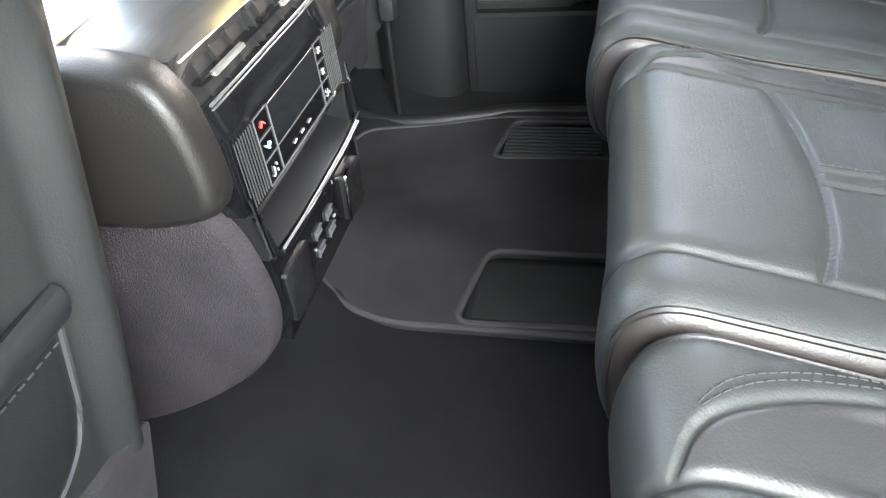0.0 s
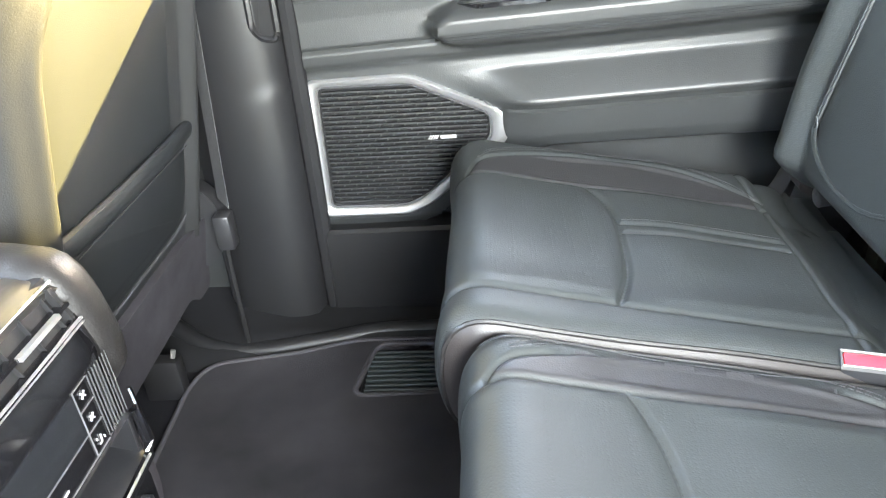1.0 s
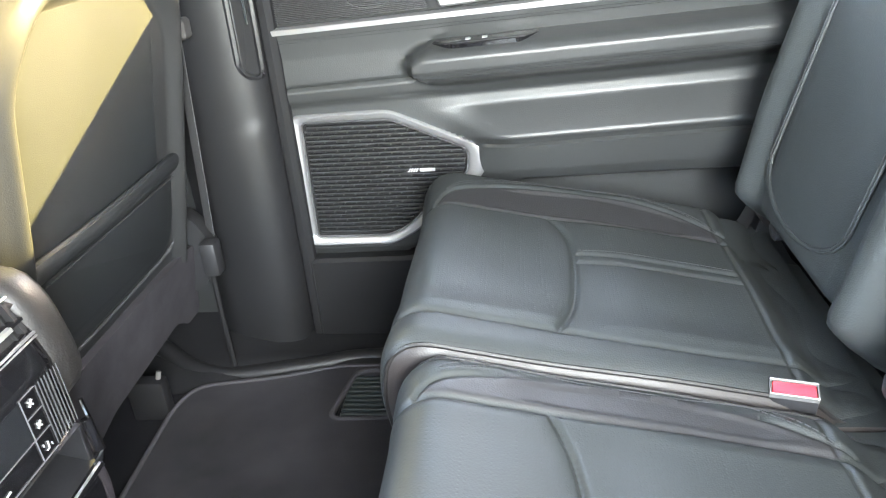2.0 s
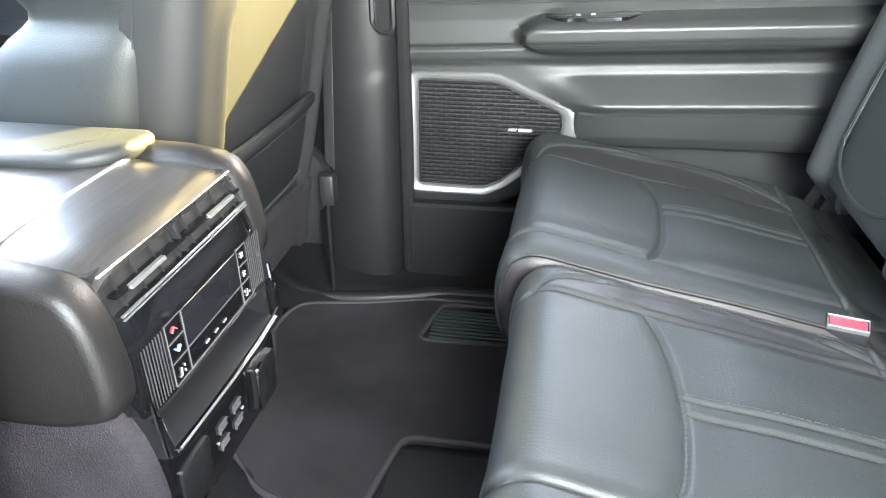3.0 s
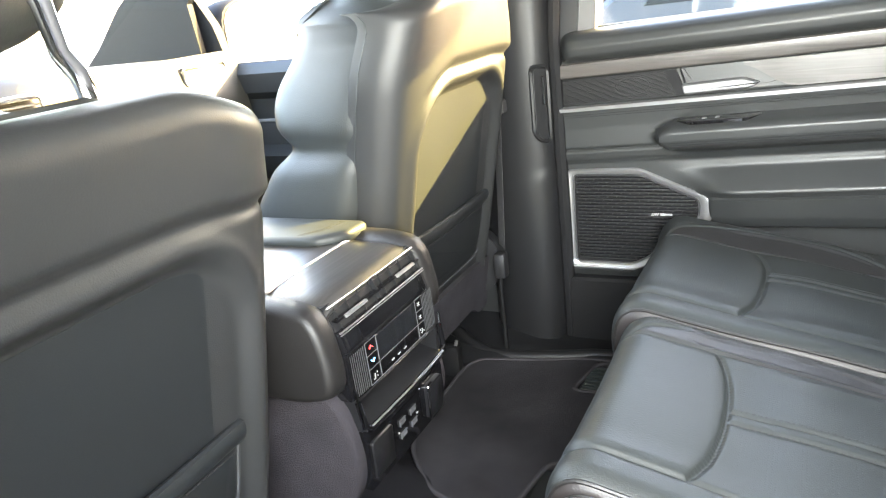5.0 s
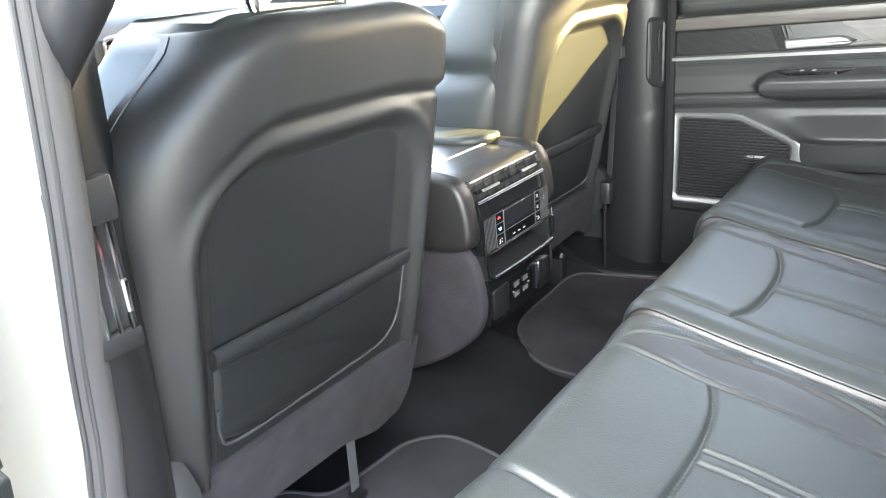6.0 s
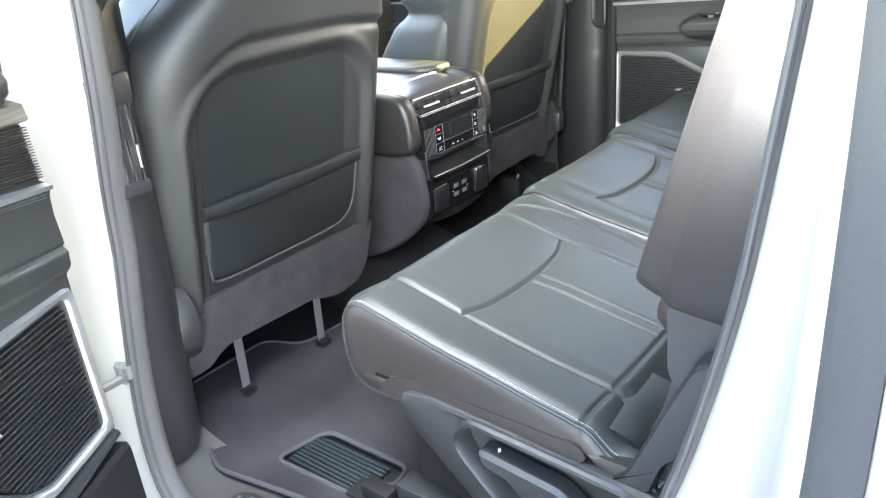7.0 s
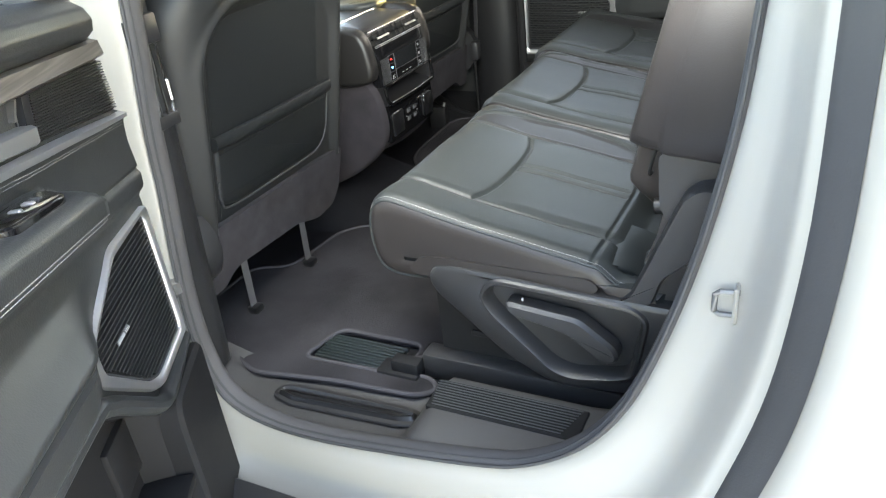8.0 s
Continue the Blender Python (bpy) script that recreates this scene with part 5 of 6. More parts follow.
# deep open tray with a bright lip
g = G()
prism(g, [(x, -0.112, z) for x, z in [(0.004, 0.9355), (-0.006, 0.9355), (-0.048, 0.931), (-0.048, 0.902), (0.006, 0.889), (0.010, 0.894), (-0.040, 0.908), (-0.040, 0.926)]], (0, 0.224, 0))
for s in (-1, 1):
    rbox(g, (-0.046, s * 0.1125 - 0.003, 0.890), (0.003, s * 0.1125 + 0.003, 0.935), 0.001)
tray = part("tray", g, STEP, con, "deep black tray")
g = G()
tube(g, [(0.005, -0.118, 0.936), (0.0095, -0.117, 0.903), (0.011, -0.109, 0.894), (0.012, -0.06, 0.892), (0.0125, 0.0, 0.892), (0.012, 0.06, 0.892), (0.011, 0.109, 0.894), (0.0095, 0.117, 0.903), (0.005, 0.118, 0.936)], 0.0045, 8)
part("tray_rim", g, GLOSS, tray)
g = G()
tube(g, [(0.0135, -0.106, 0.8975), (0.0155, 0.0, 0.896), (0.0135, 0.106, 0.8975)], 0.0013, 6)
part("tray_lip", g, SATIN, tray, "bright lip of the tray")
for s in (-1, 1):
    g = G()
    tube(g, [(0.005, s * 0.121, 0.956), (0.010, s * 0.1215, 0.90)], 0.002, 6)
    part("bright_strip", g, CHROME, con)
# socket panel
g = G()
P = np.array([[(face_x(z) + 0.0, y, z) for y in np.linspace(-0.112, 0.112, 12)] for z in np.linspace(0.889, 0.797, 10)])
Q = P.copy()
Q[:, :, 0] -= 0.02
grid(g, P)
grid(g, Q)
for s in (0, -1):
    put(g, np.concatenate([P[:, s], Q[:, s]]), [(i, i + 1, 10 + i + 1, 10 + i) for i in range(9)])
    put(g, np.concatenate([P[s], Q[s]]), [(i, i + 1, 12 + i + 1, 12 + i) for i in range(11)])
sock = part("socket_panel", g, GLOSS, con, "black socket panel with charging ports")
for (ya, yb, nm) in ((-0.104, -0.052, "socket_cover"), (0.050, 0.094, "flap")):
    g = G()
    bev = np.array(rounded([(ya, 0.810), (yb, 0.810), (yb, 0.866), (ya, 0.866)], 0.006, 4))
    proud = 0.004 if ya < 0 else 0.009
    loft(g, [[(face_x(z) - 0.001, y, z) for y, z in bev], [(face_x(z) + proud - 0.001, y, z) for y, z in bev], [(face_x(z) + proud, y, z) for y, z in offset2(bev, -0.0016)]])
    part(nm, g, STEP, sock)
g = G()
eb = smooth_path([(0.060, 0.868), (0.052, 0.867), (0.0485, 0.860), (0.048, 0.838), (0.0485, 0.816), (0.052, 0.810)], 30)
tube(g, [(face_x(z) + 0.008, y, z) for y, z in eb], 0.0016, 6)
part("flap_edge", g, CHROME, sock, "bright edge of the flap")
for y in (-0.022, 0.010):
    for z in (0.850, 0.830):
        g = G()
        on_face(g, y - 0.0085, y + 0.0085, z - 0.0048, z + 0.0048, 0, 0.0012)
        port = part("charging_port", g, RUBBER, sock)
        g = G()
        on_face(g, y - 0.0055, y + 0.0055, z - 0.0012, z + 0.0012, 0.0015, 0.0030)
        part("port_slot", g, KEYLINE, port)
        g = G()
        on_face(g, y - 0.0085, y - 0.0079, z - 0.0048, z + 0.0048, 0.0015, 0.0028)
        on_face(g, y - 0.0085, y + 0.0085, z + 0.0044, z + 0.0049, 0.0015, 0.0028)
        part("port_outline", g, KEYLINE, port)
mark("socket_print", [(-0.083, 0.846, -0.066, 0.846, 0.0016), (-0.081, 0.838, -0.068, 0.838, 0.0016), (-0.078, 0.829, -0.071, 0.829, 0.002)], WHITEMARK)
mark("flap_print", [(0.066, 0.832, 0.078, 0.832, 0.0016), (0.068, 0.845, 0.074, 0.838, 0.0016)], WHITEMARK)
mark("port_print", [(-0.036, 0.838, -0.033, 0.838, 0.003)], WHITEMARK)
mark("port_print", [(0.019, 0.838, 0.024, 0.838, 0.003)], WHITEMARK)


# ---- rear doors ----
def rear_door(place, label, near):
    """Door built in its own plane: u from the hinge edge rearward, w into the cabin, z up."""
    d = thing("rear_door", place(0.4, 0.0, 0.55), label, "car door", "rear doors")

    def M(g):
        return ([tuple(place(*v)) for v in g[0]], g[1])

    def add(name, g, material, parent=None, label="", sharp=35):
        ob = part(name, M(g), material, parent or d, label, sharp)
        return ob
    L = 0.98
    lean = 0.09 if near else -0.044
    # trim panel: one profile by the hinge and speaker, another along the armrest
    nu, nz = 110, 230
    zs = np.linspace(0.50, 1.305, nz)
    us = np.linspace(0.012, L, nu)
    U, Zr = np.meshgrid(us, zs, indexing="ij")
    Z = Zr + 0.050 * np.clip(U - 0.02, 0, 1) * sstep(Zr, 0.80, 0.98)
    top_p = [(1.135, 0.024), (1.1415, 0.025), (1.1495, 0.023), (1.153, 0.014), (1.207, 0.010), (1.211, 0.020), (1.216, 0.022), (1.238, 0.019), (1.242, 0.014), (1.246, 0.024), (1.256, 0.034), (1.272, 0.037), (1.288, 0.031), (1.300, 0.016), (1.306, -0.01)]
    arm_p = [(0.50, 0.0), (0.74, 0.012), (0.88, 0.022), (0.900, 0.034), (0.936, 0.042), (0.9405, 0.034), (0.9445, 0.042), (0.952, 0.046), (0.985, 0.020), (1.000, 0.008), (1.018, 0.006), (1.036, 0.020), (1.052, 0.060), (1.060, 0.070), (1.064, 0.0695), (1.068, 0.074), (1.088, 0.076), (1.098, 0.068), (1.103, 0.052), (1.105, 0.030), (1.108, 0.016), (1.125, 0.020)]
    spk_p = [(0.50, 0.0), (0.755, 0.004), (0.77, 0.012), (1.022, 0.012), (1.032, 0.022), (1.050, 0.024), (1.0545, 0.018), (1.059, 0.022), (1.10, 0.020), (1.125, 0.022)]
    za, wa = zip(*(arm_p + top_p))
    zb, wb = zip(*(spk_p + top_p))
    # the armrest's front end is round, and the fields below it sweep up from the speaker
    e0 = 0.262 if near else 0.212
    end = e0 + 0.045 * ((Zr - 1.075) / 0.035) ** 2 * (Zr > 1.03)
    f_arm = np.where(Zr > 1.03, sstep(U, np.minimum(end, e0 + 0.058), np.minimum(end, e0 + 0.058) + 0.022), sstep(U, 0.20 + 0.9 * np.clip(1.03 - Zr, 0, 0.10), 0.33 + 0.6 * np.clip(1.03 - Zr, 0, 0.10)))
    W = np.interp(Zr, za, wa) * f_arm + np.interp(Zr, zb, wb) * (1 - f_arm)
    # open bin low in the door, behind a lip
    zlip = np.interp(U, (0.0, 0.165, 0.21, 0.345, 0.40, 1.0), (0.752, 0.752, 0.766, 0.876, 0.892, 0.905))
    hollow = sstep(U, 0.186, 0.200) * sstep(zlip - Z, 0.0, 0.008)
    W = W * (1 - hollow) - 0.045 * hollow
    # the padded top rounds off towards the hinge
    rnd = np.clip((0.05 - U) / 0.04, 0, 1) ** 2 * sstep(Z, 1.242, 1.25)
    W -= 0.05 * rnd
    # the speaker sits in a well
    well = [(0.026, 1.006), (0.024, 0.784), (0.162, 0.784), (0.199, 0.801), (0.318, 0.905), (0.318, 0.950), (0.182, 1.006)]
    cut = np.zeros(U.shape, bool)
    for (x1, z1), (x2, z2) in zip(well, well[1:] + well[:1]):
        if abs(z2 - z1) > 1e-9:
            cut ^= ((z1 > Z) != (z2 > Z)) & (U < (x2 - x1) * (Z - z1) / (z2 - z1) + x1)
    W = np.where(cut, -0.012, W)
    W += 0.0002 * np.array([[noise.noise((float(U[i, j]) * 7, float(Z[i, j]) * 7, 3.1)) for j in range(nz)] for i in range(nu)])
    P = np.stack([U, W, Z], 2)
    Q = P.copy()
    Q[:, :, 1] = -0.061
    g = G()
    grid(g, P)
    grid(g, Q)
    for s in (0, -1):
        put(g, np.concatenate([P[:, s], Q[:, s]]), [(i, i + 1, nu + i + 1, nu + i) for i in range(nu - 1)])
        put(g, np.concatenate([P[s], Q[s]]), [(i, i + 1, nz + i + 1, nz + i) for i in range(nz - 1)])
    trim = add("trim_panel", g, [VINYL, BIN], None, "black padded door trim", 60)
    if near:
        # the bin is lined with plain black plastic
        for p in trim.data.polygons[:(nu - 1) * (nz - 1)]:
            i, j = divmod(p.index, nz - 1)
            if hollow[i:i + 2, j:j + 2].max() > 0.02:
                p.material_index = 1

    def wat(u, z):
        i = int(np.argmin(np.abs(us - u)))
        j = int(np.argmin(np.abs(Z[i] - z)))
        return float(W[i, j])

    def rz(u, z):
        return z + 0.050 * max(0, u - 0.02)
    # outer metal of the door
    g = G()
    rbox(g, (0.0, -0.19, 0.42), (L + 0.02, -0.062, 1.29), 0.03, 3)
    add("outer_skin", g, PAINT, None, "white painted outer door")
    # wood band
    g = G()
    bands = []
    for u in np.linspace(0.014, L - 0.01, 40):
        bands.append([(u, 0.010, rz(u, 1.2105)), (u, 0.0235, rz(u, 1.2105)), (u, 0.0265, rz(u, 1.214)), (u, 0.0235, rz(u, 1.2385)), (u, 0.016, rz(u, 1.2415)), (u, 0.004, rz(u, 1.23))])
    loft(g, bands)
    add("wood_trim", g, WOOD_T if near else WOOD_X, trim, "grey-brown wood trim strip", 50)
    g = G()
    bands = []
    for u in np.linspace(0.385, L - 0.01, 30):
        f = float(sstep(np.array(u), 0.40, 0.50))
        zb0 = 1.153 + 0.050 * (1 - float(sstep(np.array(u), 0.375, 0.48)))
        bands.append([(u, 0.006, rz(u, zb0)), (u, 0.0165 + 0.004 * f, rz(u, zb0)), (u, 0.0165 + 0.0035 * f, rz(u, max(zb0 + 0.001, 1.18))), (u, 0.0155 + 0.003 * f, rz(u, 1.206)), (u, -0.006, rz(u, 1.206))])
    loft(g, bands)
    add("wood_trim", g, WOOD_T if near else WOOD_X, trim, "", 50)
    # tweeter grille: fine upright wires over a dark backing
    def gw(z):
        return float(np.interp(z, (1.153, 1.207), (0.0150, 0.0125)))
    g = G()
    put(g, [(u, gw(z) + d, rz(u, z)) for d in (-0.006, 0.0012) for u, z in ((0.014, 1.154), (0.262, 1.154), (0.240, 1.206), (0.014, 1.206))],
        [(0, 1, 2, 3), (4, 5, 6, 7), (0, 1, 5, 4), (1, 2, 6, 5), (2, 3, 7, 6), (3, 0, 4, 7)])
    tg = add("tweeter_grille", g, TREAD, trim, "fine ribbed black tweeter grille")
    for i in range(19):
        z = 1.156 + i * 0.0026
        g = G()
        ub = 0.258 - 0.022 * i / 18
        bands = []
        for u in (0.010, 0.09, 0.17, ub):
            bands.append([(u, gw(z), rz(u, z - 0.0006)), (u, gw(z) + 0.0055, rz(u, z - 0.0003)), (u, gw(z) + 0.0055, rz(u, z + 0.0005)), (u, gw(z), rz(u, z + 0.0006))])
        loft(g, bands)
        add("grille_slat", g, PLASTIC, tg)
    g = G()
    rr = 0.0004 if near else 0.0014
    tube(g, [(0.170 + 0.036 * math.cos(t), gw(1.182 + 0.018 * math.sin(t)) + 0.003, rz(0.17, 1.182 + 0.018 * math.sin(t))) for t in np.linspace(0, 2 * math.pi, 28, endpoint=False)], rr, 6, closed=True)
    add("tweeter_ring", g, PLASTIC, tg)
    g = G()
    put(g, [(u, gw(z) + d, rz(u, z)) for d in (-0.002, 0.006) for u, z in ((0.262, 1.154), (0.280, 1.154), (0.258, 1.206), (0.240, 1.206))],
        [(0, 1, 2, 3), (4, 5, 6, 7), (0, 1, 5, 4), (1, 2, 6, 5), (2, 3, 7, 6), (3, 0, 4, 7)])
    add("grille_end", g, TREAD, tg)
    # bright strip
    g = G()
    bands = []
    for u in np.linspace(0.014, L - 0.006, 30):
        bands.append([(u, 0.012, rz(u, 1.139)), (u, 0.030, rz(u, 1.140)), (u, 0.031, rz(u, 1.1475)), (u, 0.022, rz(u, 1.151)), (u, 0.010, rz(u, 1.149))])
    loft(g, bands)
    add("bright_strip", g, SATIN, trim, "satin silver strip along the door")
    for zz, ua in ((1.131, 0.02), (1.126, 0.02), (1.0615, 0.235), (1.0665, 0.235)):
        g = G()
        stitches(g, [(u, wat(u, rz(u, zz)) + 0.0004, rz(u, zz)) for u in np.linspace(ua if zz > 1.1 else ua + e0 - 0.212, L - 0.02, 70)], 0.006, 0.0012, 0.0005, (0, 0.0003, 0))
        add("stitching", g, THREAD if near else THREAD_D, trim)
    # door handle in its bowl
    g = G()
    bo = np.array(rounded([(0.280, 1.158), (0.262, 1.212), (0.36, 1.222), (0.41, 1.206), (0.455, 1.170), (0.44, 1.160)], 0.012, 4))
    loft(g, [[(x, -0.020, rz(x, z)) for x, z in bo], [(x, 0.012, rz(x, z)) for x, z in bo], [(x, 0.014, rz(x, z)) for x, z in offset2(bo, -0.003)], [(x, -0.006, rz(x, z)) for x, z in offset2(bo, -0.006)]])
    bowl = add("handle_bowl", g, TREAD, trim)
    g = G()
    hp = np.array(rounded([(0.270, 1.176), (0.385, 1.178), (0.418, 1.166), (0.40, 1.158), (0.275, 1.155)], 0.006, 4))
    loft(g, [[(x, 0.004, rz(x, z)) for x, z in hp], [(x, 0.026, rz(x, z)) for x, z in hp], [(x, 0.030, rz(x, z)) for x, z in offset2(hp, -0.003)]])
    add("door_handle", g, HANDLE, bowl, "satin silver inner door handle")
    g = G()
    prism(g, [(0.268, 0.010, 1.219), (0.273, 0.010, 1.219), (0.288, 0.010, 1.196), (0.284, 0.010, 1.195)], (0, 0.008, 0))
    add("lock_tab", g, PLASTIC_L, bowl)
    # window switch block on the armrest
    g = G()
    ua = e0 + 0.045
    sp = np.array(rounded([(ua, 0.030), (ua + 0.03, 0.062), (ua + 0.14, 0.062), (ua + 0.17, 0.020), (ua + 0.02, 0.018)], 0.012, 4))
    loft(g, [[(u, w, rz(u, 1.098)) for u, w in sp], [(u, w, rz(u, 1.1055)) for u, w in sp], [(u, w, rz(u, 1.1075)) for u, w in offset2(sp, -0.003)]])
    sw = add("switch_panel", g, GLOSS, trim, "black window switch panel")
    for u in (ua + 0.045, ua + 0.060, ua + 0.085):
        g = G()
        rbox(g, (u - 0.005, 0.034, rz(u, 1.106)), (u + 0.003, 0.045, rz(u, 1.1092)), 0.001)
        add("window_switch", g, SATIN if u > ua + 0.05 else PLASTIC_L, sw)
    # speaker: silver frame, mesh of brick-shaped slots
    spk = [(0.018, 1.010), (0.018, 0.776), (0.165, 0.776), (0.205, 0.796), (0.338, 0.908), (0.338, 0.950), (0.306, 0.958), (0.185, 1.012), (0.165, 1.014)]
    so = resample(np.array(rounded(spk, 0.012, 4) + [rounded(spk, 0.012, 4)[0]]), 121)[:-1]
    inn = [(0.032, 1.000), (0.030, 0.790), (0.160, 0.790), (0.195, 0.806), (0.306, 0.905), (0.306, 0.945), (0.180, 1.000)]
    si = resample(np.array(rounded(inn, 0.012, 4) + [rounded(inn, 0.012, 4)[0]]), 121)[:-1]
    g = G()
    k = int(np.argmin(np.linalg.norm(si - so[0], axis=1)))
    si = np.roll(si, -k, 0)
    wf = 0.019
    loft(g, [[(x, -0.02, z) for x, z in so], [(x, wf - 0.003, z) for x, z in so], [(x, wf, z) for x, z in offset2(so, -0.003)], [(x, wf - 0.001, z) for x, z in offset2(si, 0.003)], [(x, wf - 0.004, z) for x, z in si], [(x, wf - 0.007, z) for x, z in offset2(si, -0.001)]], caps=False)
    sf = add("speaker_frame", g, SATIN, trim, "satin silver speaker surround", 50)
    g = G()
    loft(g, [[(x, wf - 0.006, z) for x, z in offset2(si, -0.0005)], [(x, wf - 0.0065, z) for x, z in offset2(si, -0.004)], [(x, -0.011, z) for x, z in offset2(si, -0.0045)]], caps=False)
    add("speaker_well", g, RUBBER, sf)
    g = G()
    sb = offset2(si, -0.002)
    loft(g, [[(x, -0.010, z) for x, z in sb], [(x, -0.006, z) for x, z in sb]])
    add("speaker_backing", g, TREAD, sf)

    def inside(x, z, poly, margin):
        P = offset2(poly, -margin)
        c = False
        for i in range(len(P)):
            (x1, z1), (x2, z2) = P[i - 1], P[i]
            if (z1 > z) != (z2 > z) and x < (x2 - x1) * (z - z1) / (z2 - z1) + x1:
                c = not c
        return c
    g = G()
    pitch = 0.0078
    for r in range(27):
        z = 0.794 + r * pitch
        run = [x for x in np.arange(0.034, 0.306, 0.004) if inside(x, z, si, 0.006)]
        if len(run) > 2:
            a, b = run[0], run[-1]
            put(g, [(a, wf - 0.012, z - 0.0017), (b, wf - 0.012, z - 0.0017), (b, wf - 0.012, z + 0.0017), (a, wf - 0.012, z + 0.0017),
                    (a, wf - 0.006, z - 0.0012), (b, wf - 0.006, z - 0.0012), (b, wf - 0.006, z + 0.0012), (a, wf - 0.006, z + 0.0012)],
                [(0, 1, 2, 3), (4, 5, 6, 7), (0, 1, 5, 4), (1, 2, 6, 5), (2, 3, 7, 6), (3, 0, 4, 7)])
            for x in np.arange(0.036 + (r % 2) * 0.010, 0.304, 0.020):
                if inside(x, z + pitch / 2, si, 0.008):
                    put(g, [(x - 0.001, wf - 0.012, z), (x + 0.001, wf - 0.012, z), (x + 0.005, wf - 0.012, z + pitch), (x + 0.003, wf - 0.012, z + pitch),
                            (x - 0.0006, wf - 0.009, z), (x + 0.0006, wf - 0.009, z), (x + 0.0046, wf - 0.009, z + pitch), (x + 0.0034, wf - 0.009, z + pitch)],
                        [(0, 1, 2, 3), (4, 5, 6, 7), (0, 1, 5, 4), (1, 2, 6, 5), (2, 3, 7, 6), (3, 0, 4, 7)])
    mesh = add("speaker_mesh", g, SLAT, sf, "black speaker mesh of slotted bars")
    mesh["kind"] = "stuff"
    # badge drawn as a plain pale bar
    g = G()
    for i in range(4):
        prism(g, [(0.203 + i * 0.004, wf - 0.004, 0.907), (0.2055 + i * 0.004, wf - 0.004, 0.907), (0.2095 + i * 0.004, wf - 0.004, 0.9135), (0.207 + i * 0.004, wf - 0.004, 0.9135)], (0, 0.002, 0))
    rbox(g, (0.223, wf - 0.004, 0.907), (0.249, wf - 0.002, 0.9135), 0.001)
    add("badge", g, WHITEMARK, sf, "small pale badge")
    # window glass and its frame
    g = G()
    prism(g, [(0.07, -0.062, 1.29), (0.80, -0.062, 1.33), (0.86, -0.062 + lean, 1.70), (0.09, -0.062 + lean, 1.70)], (0, -0.005, 0))
    ob = add("window_pane", g, GLASS, None)
    ob.visible_shadow = False
    g = G()
    fr = [(-0.012, -0.006, 1.275), (0.052, -0.006, 1.275), (0.072, -0.006 + lean, 1.72), (0.01, -0.006 + lean, 1.72)]
    prism(g, fr, (0, -0.10, 0))
    prism(g, [(0.78, -0.03, 1.30), (0.98, -0.03, 1.30), (0.93, -0.03 + lean, 1.72), (0.85, -0.03 + lean, 1.72)], (0, -0.09, 0))
    prism(g, [(0.03, -0.03 + lean, 1.69), (0.93, -0.03 + lean, 1.69), (0.93, -0.035 + lean, 1.74), (0.03, -0.035 + lean, 1.74)], (0, -0.09, 0))
    add("window_frame", g, PLASTIC, None, "dark grey window frame trim")
    g = G()
    prism(g, [(0.054, -0.002, 1.275), (0.088, -0.012, 1.275), (0.108, -0.012 + lean, 1.72), (0.074, -0.002 + lean, 1.72)], (0, -0.06, 0))
    add("frame_trim", g, PLASTIC_L, None, "warm grey inner frame trim")
    g = G()
    tube(g, [(0.03, -0.045, 1.302), (0.80, -0.045, 1.332)], 0.009, 6)
    add("window_seal", g, RUBBER, None)
    # bin: end panel by the hinge, lip, and dividers inside
    g = G()
    bp = [(0.014, 0.742), (0.160, 0.742), (0.182, 0.728), (0.186, 0.70), (0.186, 0.50), (0.014, 0.50)] if near else [(0.014, 0.755), (0.80, 0.765), (0.80, 0.50), (0.014, 0.50)]
    bp = np.array(rounded(bp, 0.012, 4))
    loft(g, [[(x, -0.02, z) for x, z in bp], [(x, 0.026, z) for x, z in bp], [(x, 0.032, z) for x, z in offset2(bp, -0.006)]])
    add("bin_panel", g, BIN if near else PILLAR, trim, "dark plastic end of the door bin")
    if not near:
        return d
    g = G()
    lipc = smooth_path([(0.02, 0.762), (0.15, 0.761), (0.205, 0.772), (0.27, 0.824), (0.345, 0.886), (0.40, 0.902), (0.66, 0.910), (0.96, 0.915)], 48)
    tube(g, [(x, 0.010 + 0.012 * min(1, max(0, (x - 0.02) * 6)), z) for x, z in lipc], 0.013, 10)
    add("bin_lip", g, VINYL, trim, "padded lip over the door bin")
    g = G()
    rbox(g, (0.014, -0.062, 0.40), (0.97, -0.004, 0.512), 0.006, 2)
    add("lower_trim", g, BIN, trim, "black plastic foot of the door trim")
    g = G()
    rbox(g, (0.19, -0.05, 0.665), (0.275, -0.036, 0.742), 0.004, 2)
    add("bin_divider", g, BIN, trim)
    g = G()
    rbox(g, (0.19, -0.05, 0.622), (0.32, 0.025, 0.636), 0.004, 2)
    add("bin_divider", g, BIN, trim)
    return d


rear_door(lambda u, w, z: Vector((u, 0.793 - w, z)), "closed rear door with black trim, silver speaker surround and window", False)
HX, HY, TH = 0.066, -0.914, radians(58.2)


